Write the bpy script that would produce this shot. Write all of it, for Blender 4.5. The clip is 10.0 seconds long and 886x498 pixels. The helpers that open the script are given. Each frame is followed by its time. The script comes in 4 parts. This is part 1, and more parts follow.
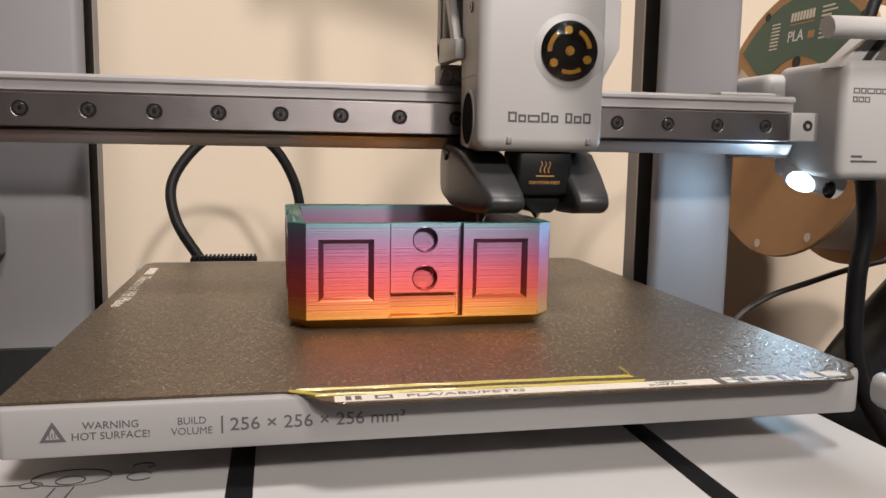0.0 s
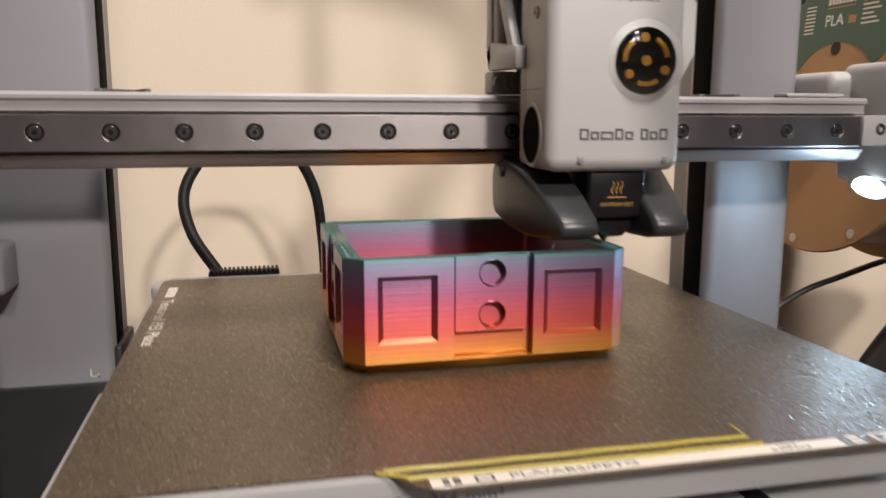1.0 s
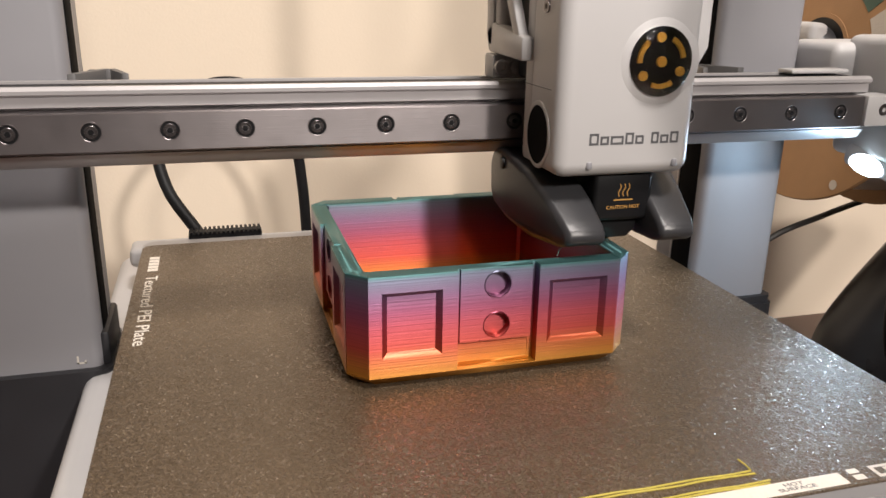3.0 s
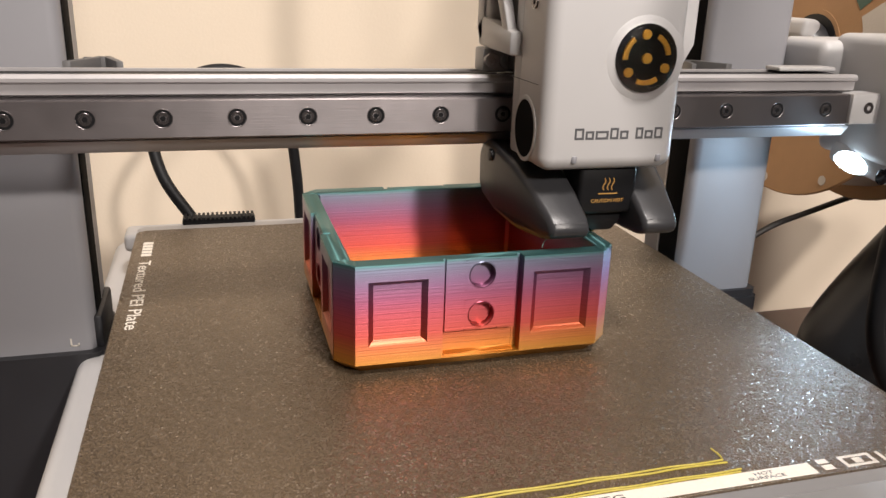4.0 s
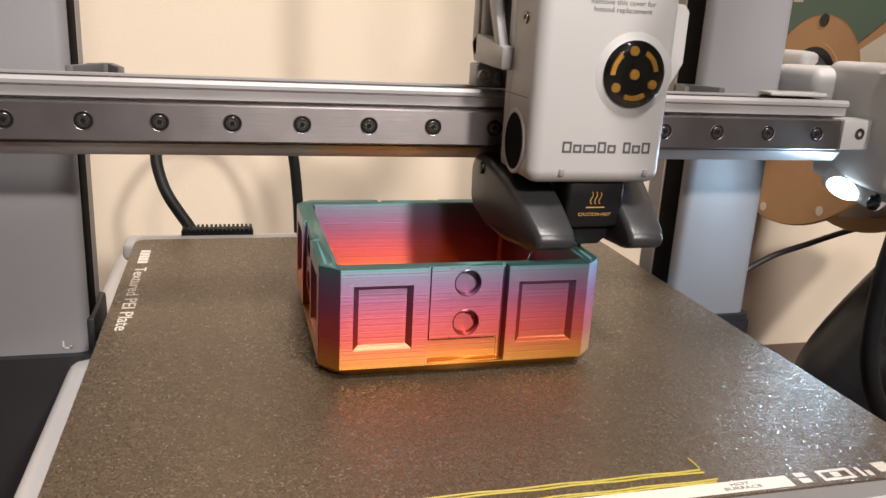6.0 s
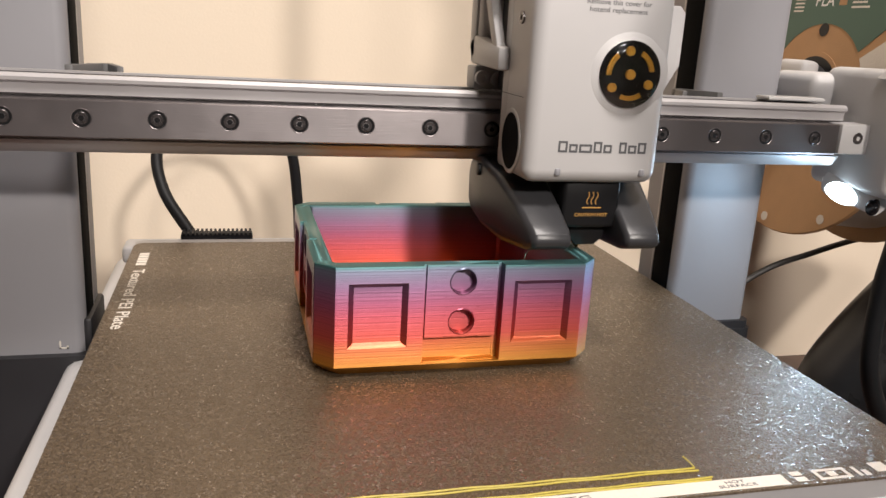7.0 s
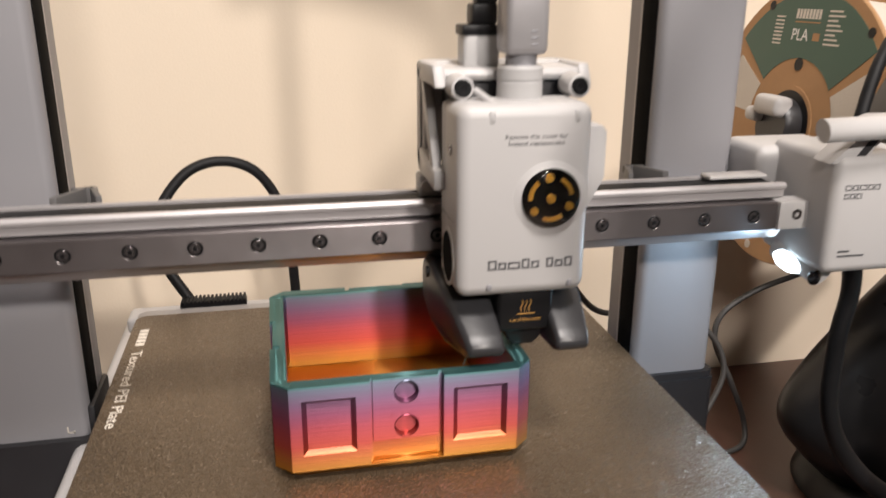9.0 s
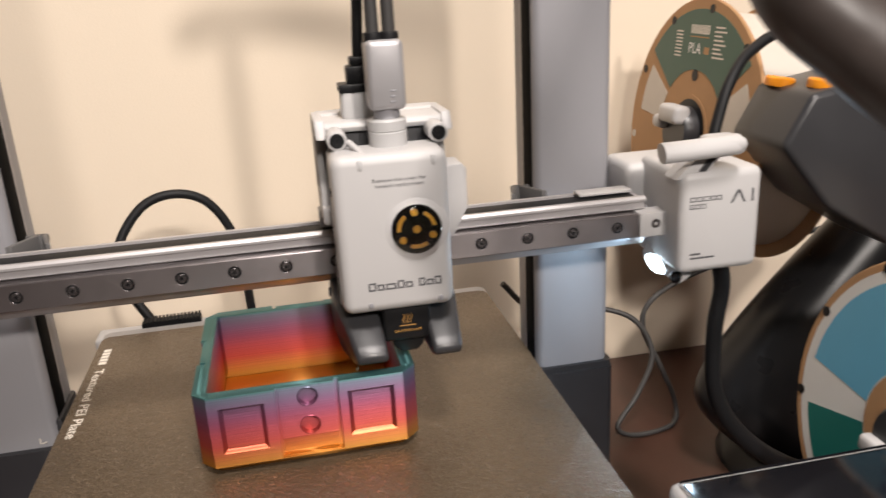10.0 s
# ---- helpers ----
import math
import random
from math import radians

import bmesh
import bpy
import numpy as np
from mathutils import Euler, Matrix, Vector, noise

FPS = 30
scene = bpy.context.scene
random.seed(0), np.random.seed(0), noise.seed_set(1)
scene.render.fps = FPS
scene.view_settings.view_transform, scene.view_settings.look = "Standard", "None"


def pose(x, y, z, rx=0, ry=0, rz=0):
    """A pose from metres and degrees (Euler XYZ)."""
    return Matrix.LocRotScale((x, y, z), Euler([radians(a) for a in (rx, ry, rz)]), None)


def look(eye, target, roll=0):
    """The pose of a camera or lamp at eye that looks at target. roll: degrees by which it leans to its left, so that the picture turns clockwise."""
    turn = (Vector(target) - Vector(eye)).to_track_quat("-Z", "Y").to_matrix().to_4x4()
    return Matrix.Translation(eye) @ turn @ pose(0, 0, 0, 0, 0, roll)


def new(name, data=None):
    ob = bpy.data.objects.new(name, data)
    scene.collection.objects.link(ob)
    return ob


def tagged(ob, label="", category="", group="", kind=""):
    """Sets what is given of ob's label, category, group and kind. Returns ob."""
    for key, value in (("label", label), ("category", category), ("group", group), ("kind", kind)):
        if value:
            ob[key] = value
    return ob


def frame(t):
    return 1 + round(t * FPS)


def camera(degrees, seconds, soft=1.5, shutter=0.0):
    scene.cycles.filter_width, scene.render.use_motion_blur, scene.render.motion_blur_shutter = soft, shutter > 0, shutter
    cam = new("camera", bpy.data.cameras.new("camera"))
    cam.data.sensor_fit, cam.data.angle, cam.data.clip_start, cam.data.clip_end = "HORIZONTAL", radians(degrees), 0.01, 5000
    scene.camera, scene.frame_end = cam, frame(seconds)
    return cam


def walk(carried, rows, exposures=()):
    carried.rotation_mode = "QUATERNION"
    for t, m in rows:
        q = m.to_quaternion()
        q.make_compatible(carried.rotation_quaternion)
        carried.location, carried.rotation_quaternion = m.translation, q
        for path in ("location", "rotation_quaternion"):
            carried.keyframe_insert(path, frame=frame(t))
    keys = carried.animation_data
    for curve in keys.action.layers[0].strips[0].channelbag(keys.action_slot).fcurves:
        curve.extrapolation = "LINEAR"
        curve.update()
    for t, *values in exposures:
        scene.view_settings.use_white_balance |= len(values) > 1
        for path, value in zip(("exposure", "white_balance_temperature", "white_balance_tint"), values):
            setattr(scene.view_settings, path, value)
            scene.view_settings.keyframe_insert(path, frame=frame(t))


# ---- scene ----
cam = camera(58.06, 10.0, soft=1.5, shutter=0.5)
# camera path: seconds, place in metres, turn in degrees
PATH = [
    (0.00, -0.0768, -0.3435, -0.0127, 82.78, -0.97, -11.69),
    (0.50, -0.0806, -0.3356, -0.0149, 82.21, -0.63, -12.15),
    (1.00, -0.1001, -0.3071, 0.0058, 80.58, -0.13, -13.15),
    (1.50, -0.1064, -0.2713, 0.0232, 78.66, 0.30, -14.12),
    (2.00, -0.1131, -0.2687, 0.0298, 76.42, 0.12, -14.87),
    (2.50, -0.1119, -0.2777, 0.0398, 73.87, -0.35, -15.63),
    (4.00, -0.1078, -0.2920, 0.0487, 71.34, -1.80, -15.70),
    (4.50, -0.1067, -0.2944, 0.0466, 71.95, -2.27, -15.44),
    (5.00, -0.1043, -0.2974, 0.0455, 72.70, -2.65, -15.14),
    (5.50, -0.1028, -0.2988, 0.0445, 73.16, -2.90, -14.84),
    (7.00, -0.0985, -0.3020, 0.0357, 74.85, -3.25, -14.22),
    (7.50, -0.0978, -0.3038, 0.0356, 75.05, -3.23, -14.02),
    (8.00, -0.0989, -0.3062, 0.0395, 74.89, -2.70, -13.65),
    (8.50, -0.0936, -0.3095, 0.0496, 73.90, -1.76, -12.87),
    (9.00, -0.0650, -0.3206, 0.1003, 71.95, -0.25, -11.79),
    (9.50, -0.0457, -0.3554, 0.1249, 71.23, 2.01, -10.83),
    (10.00, -0.0186, -0.3814, 0.1318, 71.17, 2.93, -11.85),
]
walk(cam, [(r[0], pose(*r[1:])) for r in PATH], exposures=((0.0, -0.36), (0.8, -0.34), (1.8, -0.08), (8.3, -0.02), (9.0, -0.1), (10.0, -0.06)))

# ---------------------------------------------------------------- light
world = bpy.data.worlds.new("room_air")
world.use_nodes = True
world.node_tree.nodes["Background"].inputs[0].default_value = (1.0, 0.86, 0.7, 1)
world.node_tree.nodes["Background"].inputs[1].default_value = 0.002
scene.world = world


def area_lamp(name, eye, target, size, power, colour):
    data = bpy.data.lights.new(name, "AREA")
    data.shape, data.size, data.energy, data.color = "DISK", size, power, colour
    ob = new(name, data)
    ob.matrix_world = look(eye, target)
    return ob


area_lamp("ceiling_lamp_front", (0.07, -1.6, 0.97), (0, 0, -0.05), 0.2, 11, (1.0, 0.915, 0.85))
area_lamp("ceiling_lamp_over", (0.15, -0.75, 1.62), (0, 0.1, -0.05), 0.34, 34, (1.0, 0.92, 0.87))
area_lamp("ceiling_lamp_side", (0.46, -1.8, 1.05), (0, 0.1, 0.0), 0.13, 27, (1.0, 0.91, 0.84))


# ---------------------------------------------------------------- materials
def material(name, colour, rough=0.5, metal=0.0, vary=0.08, scale=60.0, bump=0.0, bump_scale=400.0, spec=0.5, coat=0.0):
    """A surface with two scales of unevenness; scale in 1/m."""
    m = bpy.data.materials.new(name)
    m.use_nodes = True
    n, l = m.node_tree.nodes, m.node_tree.links
    b = n["Principled BSDF"]
    b.inputs["Roughness"].default_value = rough
    b.inputs["Metallic"].default_value = metal
    b.inputs["Specular IOR Level"].default_value = spec
    b.inputs["Coat Weight"].default_value = coat
    tc = n.new("ShaderNodeTexCoord")
    big = n.new("ShaderNodeTexNoise")
    big.inputs["Scale"].default_value, big.inputs["Detail"].default_value = scale, 6
    l.new(tc.outputs["Object"], big.inputs["Vector"])
    mix = n.new("ShaderNodeMixRGB")
    mix.inputs[1].default_value = (*[c * (1 - vary) for c in colour], 1)
    mix.inputs[2].default_value = (*[min(1, c * (1 + vary)) for c in colour], 1)
    l.new(big.outputs["Fac"], mix.inputs[0])
    l.new(mix.outputs[0], b.inputs["Base Color"])
    rr = n.new("ShaderNodeMapRange")
    rr.inputs["To Min"].default_value, rr.inputs["To Max"].default_value = max(0.02, rough - 0.08), min(1, rough + 0.08)
    fine = n.new("ShaderNodeTexNoise")
    fine.inputs["Scale"].default_value, fine.inputs["Detail"].default_value = bump_scale, 4
    l.new(tc.outputs["Object"], fine.inputs["Vector"])
    l.new(big.outputs["Fac"], rr.inputs["Value"])
    l.new(rr.outputs[0], b.inputs["Roughness"])
    if bump:
        bp = n.new("ShaderNodeBump")
        bp.inputs["Strength"].default_value, bp.inputs["Distance"].default_value = bump, 0.0004
        l.new(fine.outputs["Fac"], bp.inputs["Height"])
        l.new(bp.outputs[0], b.inputs["Normal"])
    return m


def brushed(m):
    """Fine scratches along x on a ground metal face."""
    n, l = m.node_tree.nodes, m.node_tree.links
    tc, mp, ns, bp = (n.new("ShaderNode" + k) for k in ("TexCoord", "Mapping", "TexNoise", "Bump"))
    mp.inputs["Scale"].default_value = (60, 2500, 2500)
    ns.inputs["Scale"].default_value, ns.inputs["Detail"].default_value = 1.0, 3
    bp.inputs["Strength"].default_value, bp.inputs["Distance"].default_value = 0.2, 0.0002
    l.new(tc.outputs["Object"], mp.inputs["Vector"])
    l.new(mp.outputs[0], ns.inputs["Vector"])
    l.new(ns.outputs["Fac"], bp.inputs["Height"])
    b = n["Principled BSDF"]
    l.new(bp.outputs[0], b.inputs["Normal"])
    tang = n.new("ShaderNodeTangent")
    tang.direction_type, tang.axis = "RADIAL", "Z"
    l.new(tang.outputs[0], b.inputs["Tangent"])
    b.inputs["Anisotropic"].default_value = 0.75
    b.inputs["Anisotropic Rotation"].default_value = 0.25


WALL = material("cream_wall_paint", (0.77, 0.66, 0.525), 0.75, vary=0.03, scale=6, bump=0.25, bump_scale=500)
# near-black so that the unseen walls and ceiling throw little light back
ROOM = material("low_bounce_paint", (0.09, 0.08, 0.072), 0.8, vary=0.05, scale=4)
DESK = material("dark_desk_wood", (0.07, 0.032, 0.022), 0.42, vary=0.35, scale=14, bump=0.15, bump_scale=300)
WHITE = material("white_plastic", (0.5, 0.49, 0.488), 0.42, vary=0.02, scale=40, bump=0.12, bump_scale=2500)
LIGHTGREY = material("light_grey_plastic", (0.47, 0.465, 0.465), 0.45, vary=0.03, scale=40, bump=0.12, bump_scale=2500)
BASEWHITE = material("warm_white_enamel", (0.52, 0.51, 0.51), 0.4, vary=0.03, scale=30, bump=0.05, bump_scale=2500)
SATIN = material("satin_silver", (0.4, 0.39, 0.4), 0.38, metal=0.35, vary=0.05, scale=60, bump=0.1, bump_scale=2500)
PALE = material("pale_grey_enamel", (0.34, 0.332, 0.335), 0.35, vary=0.03, scale=30)
COLUMN = material("silver_grey_lacquer", (0.29, 0.287, 0.305), 0.5, metal=0.15, vary=0.03, scale=25, bump=0.06, bump_scale=3000)
FOOT = material("dark_grey_plastic", (0.02, 0.02, 0.023), 0.5, vary=0.08, scale=50, bump=0.15, bump_scale=2500)
MIDGREY = material("mid_grey_plastic", (0.034, 0.034, 0.037), 0.33, vary=0.06, scale=50, bump=0.12, bump_scale=2500)
BLACK = material("black_plastic", (0.008, 0.008, 0.009), 0.42, vary=0.2, scale=80, spec=0.3)
VOID = material("deep_black", (0.003, 0.003, 0.0035), 0.8, spec=0.08)
RUBBER = material("black_rubber", (0.008, 0.008, 0.009), 0.55, vary=0.2, scale=200, spec=0.25, bump=0.2, bump_scale=1500)
ALU = material("drawn_aluminium", (0.5, 0.48, 0.485), 0.42, metal=0.5, vary=0.04, scale=30)
STEEL = material("ground_steel", (0.27, 0.247, 0.25), 0.36, metal=0.9, vary=0.06, scale=60)
brushed(STEEL)
SCREW = material("dark_screw_steel", (0.16, 0.145, 0.145), 0.28, metal=0.85, vary=0.1, scale=500)
CAST = material("grey_cast_metal", (0.1, 0.097, 0.097), 0.45, vary=0.08, scale=80, bump=0.2, bump_scale=1500)
CARD = material("brown_cardboard", (0.42, 0.24, 0.115), 0.75, vary=0.1, scale=80, bump=0.3, bump_scale=900)
GREENLABEL = material("dark_green_label", (0.055, 0.115, 0.085), 0.5, vary=0.05, scale=60)
TEALLABEL = material("teal_label", (0.01, 0.16, 0.14), 0.45, vary=0.05, scale=60)
BLUELABEL = material("sky_blue_label", (0.13, 0.42, 0.62), 0.45, vary=0.04, scale=60)
NAVY = material("navy_print", (0.012, 0.04, 0.2), 0.5)
PAPER = material("white_label_paper", (0.72, 0.72, 0.7), 0.6, vary=0.03)
FILAMENT = material("white_filament", (0.58, 0.53, 0.47), 0.5, vary=0.05, scale=60, bump=0.5, bump_scale=600)
ORANGE = material("orange_plastic", (0.85, 0.3, 0.015), 0.35, vary=0.05)
INK = material("grey_print", (0.09, 0.09, 0.095), 0.5, vary=0.1)
PALEINK = material("pale_print", (0.68, 0.63, 0.56), 0.6, vary=0.15, scale=900)
DIMGOLD = material("dim_orange_print", (0.5, 0.27, 0.07), 0.5, vary=0.1, scale=300)
GOLDINK = material("orange_print", (0.85, 0.42, 0.05), 0.5, vary=0.05)
PURGE = material("yellow_filament_strip", (0.42, 0.34, 0.05), 0.42, vary=0.3, scale=500, coat=0.15)
WISP = material("teal_filament_wisp", (0.2, 0.4, 0.38), 0.4)
SLEEVE = material("brown_sleeve", (0.05, 0.04, 0.036), 0.4, vary=0.3, scale=120)
BRASS = material("brass", (0.6, 0.42, 0.14), 0.3, metal=1.0)
GREYCABLE = material("grey_cable", (0.045, 0.043, 0.042), 0.5, vary=0.1)
STANDGREY = material("charcoal_plastic", (0.011, 0.011, 0.012), 0.3, vary=0.08, scale=40, spec=0.3)
SCREEN = material("black_glass", (0.008, 0.008, 0.01), 0.12, vary=0.1)


def silk_filament():
    """Colour-changing silk filament: gold at the bottom through red and violet to teal at the rim, laid in fine layers."""
    m = bpy.data.materials.new("silk_rainbow_filament")
    m.use_nodes = True
    n, l = m.node_tree.nodes, m.node_tree.links
    b = n["Principled BSDF"]
    geo = n.new("ShaderNodeNewGeometry")
    sep = n.new("ShaderNodeSeparateXYZ")
    l.new(geo.outputs["Position"], sep.inputs[0])
    # slight wander of the colour along the wall
    wob = n.new("ShaderNodeTexNoise")
    wob.inputs["Scale"].default_value = 14
    l.new(geo.outputs["Position"], wob.inputs["Vector"])
    add = n.new("ShaderNodeMath")
    add.operation = "MULTIPLY_ADD"
    l.new(wob.outputs["Fac"], add.inputs[0])
    add.inputs[1].default_value = 0.004
    l.new(sep.outputs["Z"], add.inputs[2])
    rng = n.new("ShaderNodeMapRange")
    rng.inputs["From Min"].default_value, rng.inputs["From Max"].default_value = -0.0792, -0.0387
    l.new(add.outputs[0], rng.inputs["Value"])
    ramp = n.new("ShaderNodeValToRGB")
    stops = [(0.0, (0.6, 0.27, 0.025)), (0.1, (0.66, 0.28, 0.03)), (0.22, (0.68, 0.2, 0.045)), (0.36, (0.64, 0.085, 0.065)),
             (0.52, (0.55, 0.08, 0.11)), (0.66, (0.37, 0.085, 0.175)), (0.8, (0.27, 0.135, 0.26)), (0.95, (0.19, 0.22, 0.32)),
             (0.985, (0.1, 0.28, 0.29)), (1.0, (0.08, 0.26, 0.255))]
    e = ramp.color_ramp.elements
    e[0].position, e[0].color = stops[0][0], (*stops[0][1], 1)
    e[1].position, e[1].color = stops[-1][0], (*stops[-1][1], 1)
    for p, c in stops[1:-1]:
        k = e.new(p)
        k.color = (*c, 1)
    l.new(rng.outputs[0], ramp.inputs[0])
    # layer lines of 0.2 mm grouped in uneven bands
    flat = n.new("ShaderNodeMapping")
    flat.inputs["Scale"].default_value = (0.5, 0.5, 1500)
    l.new(geo.outputs["Position"], flat.inputs["Vector"])
    band = n.new("ShaderNodeTexNoise")
    band.inputs["Scale"].default_value, band.inputs["Detail"].default_value = 1.0, 3
    l.new(flat.outputs[0], band.inputs["Vector"])
    bump = n.new("ShaderNodeBump")
    bump.inputs["Strength"].default_value, bump.inputs["Distance"].default_value = 0.6, 0.0003
    l.new(band.outputs["Fac"], bump.inputs["Height"])
    l.new(bump.outputs[0], b.inputs["Normal"])
    # the same bands darken the colour, painting shade into the grooves between layers
    shade = n.new("ShaderNodeMixRGB")
    shade.blend_type = "MULTIPLY"
    shade.inputs[0].default_value = 0.5
    l.new(ramp.outputs[0], shade.inputs[1])
    l.new(band.outputs["Fac"], shade.inputs[2])
    l.new(shade.outputs[0], b.inputs["Base Color"])
    b.inputs["Roughness"].default_value = 0.4
    b.inputs["IOR"].default_value = 1.62
    b.inputs["Metallic"].default_value = 0.74
    b.inputs["Specular IOR Level"].default_value = 1.0
    # the laid threads run level, so the sheen spreads up and down
    tang = n.new("ShaderNodeTangent")
    tang.direction_type, tang.axis = "RADIAL", "Z"
    l.new(tang.outputs[0], b.inputs["Tangent"])
    b.inputs["Anisotropic"].default_value = 0.92
    b.inputs["Anisotropic Rotation"].default_value = 0.25
    return m


def textured_sheet():
    """Dark bronze powder-coated steel: a coarse coat of grains that each lean their own way and glint."""
    m = bpy.data.materials.new("textured_bronze_coat")
    m.use_nodes = True
    n, l = m.node_tree.nodes, m.node_tree.links
    b = n["Principled BSDF"]
    tc = n.new("ShaderNodeTexCoord")

    def cells(scale):
        k = n.new("ShaderNodeTexVoronoi")
        k.inputs["Scale"].default_value = scale
        l.new(tc.outputs["Object"], k.inputs["Vector"])
        return k

    def vector(kind, a, b_value):
        k = n.new("ShaderNodeVectorMath")
        k.operation = kind
        l.new(a, k.inputs[0])
        if kind == "SCALE":
            k.inputs["Scale"].default_value = b_value
        elif isinstance(b_value, tuple):
            k.inputs[1].default_value = b_value
        else:
            l.new(b_value, k.inputs[1])
        return k.outputs[0]
    coarse, fine = cells(1900), cells(3600)
    soil = n.new("ShaderNodeTexNoise")
    soil.inputs["Scale"].default_value, soil.inputs["Detail"].default_value = 16, 5
    l.new(tc.outputs["Object"], soil.inputs["Vector"])
    pick, pick2 = n.new("ShaderNodeSeparateColor"), n.new("ShaderNodeSeparateColor")
    l.new(coarse.outputs["Color"], pick.inputs[0])
    l.new(fine.outputs["Color"], pick2.inputs[0])
    col = n.new("ShaderNodeValToRGB")
    col.color_ramp.elements[0].position, col.color_ramp.elements[0].color = 0.1, (0.086, 0.06, 0.036, 1)
    col.color_ramp.elements[1].position, col.color_ramp.elements[1].color = 0.95, (0.138, 0.1, 0.062, 1)
    l.new(pick2.outputs[0], col.inputs[0])
    mix = n.new("ShaderNodeMixRGB")
    mix.blend_type, mix.inputs[0].default_value = "OVERLAY", 0.3
    l.new(col.outputs[0], mix.inputs[1])
    l.new(soil.outputs["Fac"], mix.inputs[2])
    flake = n.new("ShaderNodeMapRange")
    flake.inputs["From Min"].default_value, flake.inputs["From Max"].default_value = 0.925, 0.95
    l.new(pick.outputs[2], flake.inputs["Value"])
    bright = n.new("ShaderNodeMixRGB")
    bright.inputs[2].default_value = (0.2, 0.155, 0.115, 1)
    l.new(flake.outputs[0], bright.inputs[0])
    l.new(mix.outputs[0], bright.inputs[1])
    l.new(bright.outputs[0], b.inputs["Base Color"])
    geo = n.new("ShaderNodeNewGeometry")
    lean = vector("SCALE", vector("SUBTRACT", coarse.outputs["Color"], (0.5, 0.5, 0.5)), 0.48)
    lean2 = vector("SCALE", vector("SUBTRACT", fine.outputs["Color"], (0.5, 0.5, 0.5)), 0.3)
    tip = vector("ADD", vector("ADD", geo.outputs["Normal"], lean), lean2)
    k = n.new("ShaderNodeVectorMath")
    k.operation = "NORMALIZE"
    l.new(tip, k.inputs[0])
    l.new(k.outputs[0], b.inputs["Normal"])
    b.inputs["Metallic"].default_value = 0.4
    b.inputs["Specular IOR Level"].default_value = 0.7
    rough = n.new("ShaderNodeMapRange")
    rough.inputs["To Min"].default_value, rough.inputs["To Max"].default_value = 0.34, 0.12
    l.new(flake.outputs[0], rough.inputs["Value"])
    l.new(rough.outputs[0], b.inputs["Roughness"])
    return m


def glowing(name, colour, strength):
    m = bpy.data.materials.new(name)
    m.use_nodes = True
    b = m.node_tree.nodes["Principled BSDF"]
    b.inputs["Base Color"].default_value = (0.9, 0.95, 1, 1)
    b.inputs["Emission Color"].default_value = (*colour, 1)
    b.inputs["Emission Strength"].default_value = strength
    return m


def clear_glass():
    m = bpy.data.materials.new("clear_plastic_dome")
    m.use_nodes = True
    b = m.node_tree.nodes["Principled BSDF"]
    b.inputs["Transmission Weight"].default_value = 1.0
    b.inputs["Roughness"].default_value = 0.03
    b.inputs["IOR"].default_value = 1.45
    return m


SILK = silk_filament()
SHEET = textured_sheet()
LED = glowing("cool_white_led", (0.7, 0.88, 1.0), 10)
DOME = clear_glass()


# ---------------------------------------------------------------- mesh helpers (all in millimetres)
MM = 0.001


def finish(name, bm, mat, base, sharp=0.6):
    bmesh.ops.recalc_face_normals(bm, faces=bm.faces)
    for e in bm.edges:
        e.smooth = len(e.link_faces) == 2 and e.calc_face_angle(0) < sharp
    for f in bm.faces:
        f.smooth = True
    me = bpy.data.meshes.new(name)
    bmesh.ops.scale(bm, vec=(MM, MM, MM), verts=bm.verts)
    bmesh.ops.translate(bm, vec=-base, verts=bm.verts)
    bm.to_mesh(me)
    bm.free()
    me.materials.append(mat)
    return new(name, me)


def thing(name, base, label, category, group="", kind=""):
    ob = new(name)
    ob.empty_display_size = 0.01
    ob.location = Vector(base) * MM
    return tagged(ob, label, category, group, kind)


def placed(ob):
    v = Vector((0, 0, 0))
    while ob:
        v += ob.location
        ob = ob.parent
    return v


def part(name, bm, mat, parent, label="", sharp=0.6):
    ob = finish(name, bm, mat, placed(parent), sharp)
    ob.parent = parent
    if label:
        ob["label"] = label
    return ob


def solid(name, bm, mat, base, label="", category="", group="", kind=""):
    ob = finish(name, bm, mat, Vector(base) * MM)
    ob.location = Vector(base) * MM
    return tagged(ob, label, category, group, kind)


def block(x0, x1, y0, y1, z0, z1, r=0.0, seg=2, edges=None, bm=None):
    """A box with rounded edges; edges: 'x', 'y' or 'z' rounds only those that run that way."""
    own = bmesh.new()
    v = bmesh.ops.create_cube(own, size=1.0)["verts"]
    for k in v:
        k.co = Vector(((x0 + x1) / 2 + k.co.x * (x1 - x0), (y0 + y1) / 2 + k.co.y * (y1 - y0), (z0 + z1) / 2 + k.co.z * (z1 - z0)))
    if r:
        sel = list(own.edges)
        if edges:
            sel = [e for e in own.edges if any(abs((e.verts[0].co - e.verts[1].co)["xyz".index(a)]) > 1e-6 for a in edges)]
        bmesh.ops.bevel(own, geom=sel, offset=r, segments=seg, profile=0.5, affect="EDGES")
    return merge(bm, own)


def merge(bm, own):
    if bm is None:
        return own
    me = bpy.data.meshes.new("tmp")
    own.to_mesh(me)
    own.free()
    bm.from_mesh(me)
    bpy.data.meshes.remove(me)
    return bm


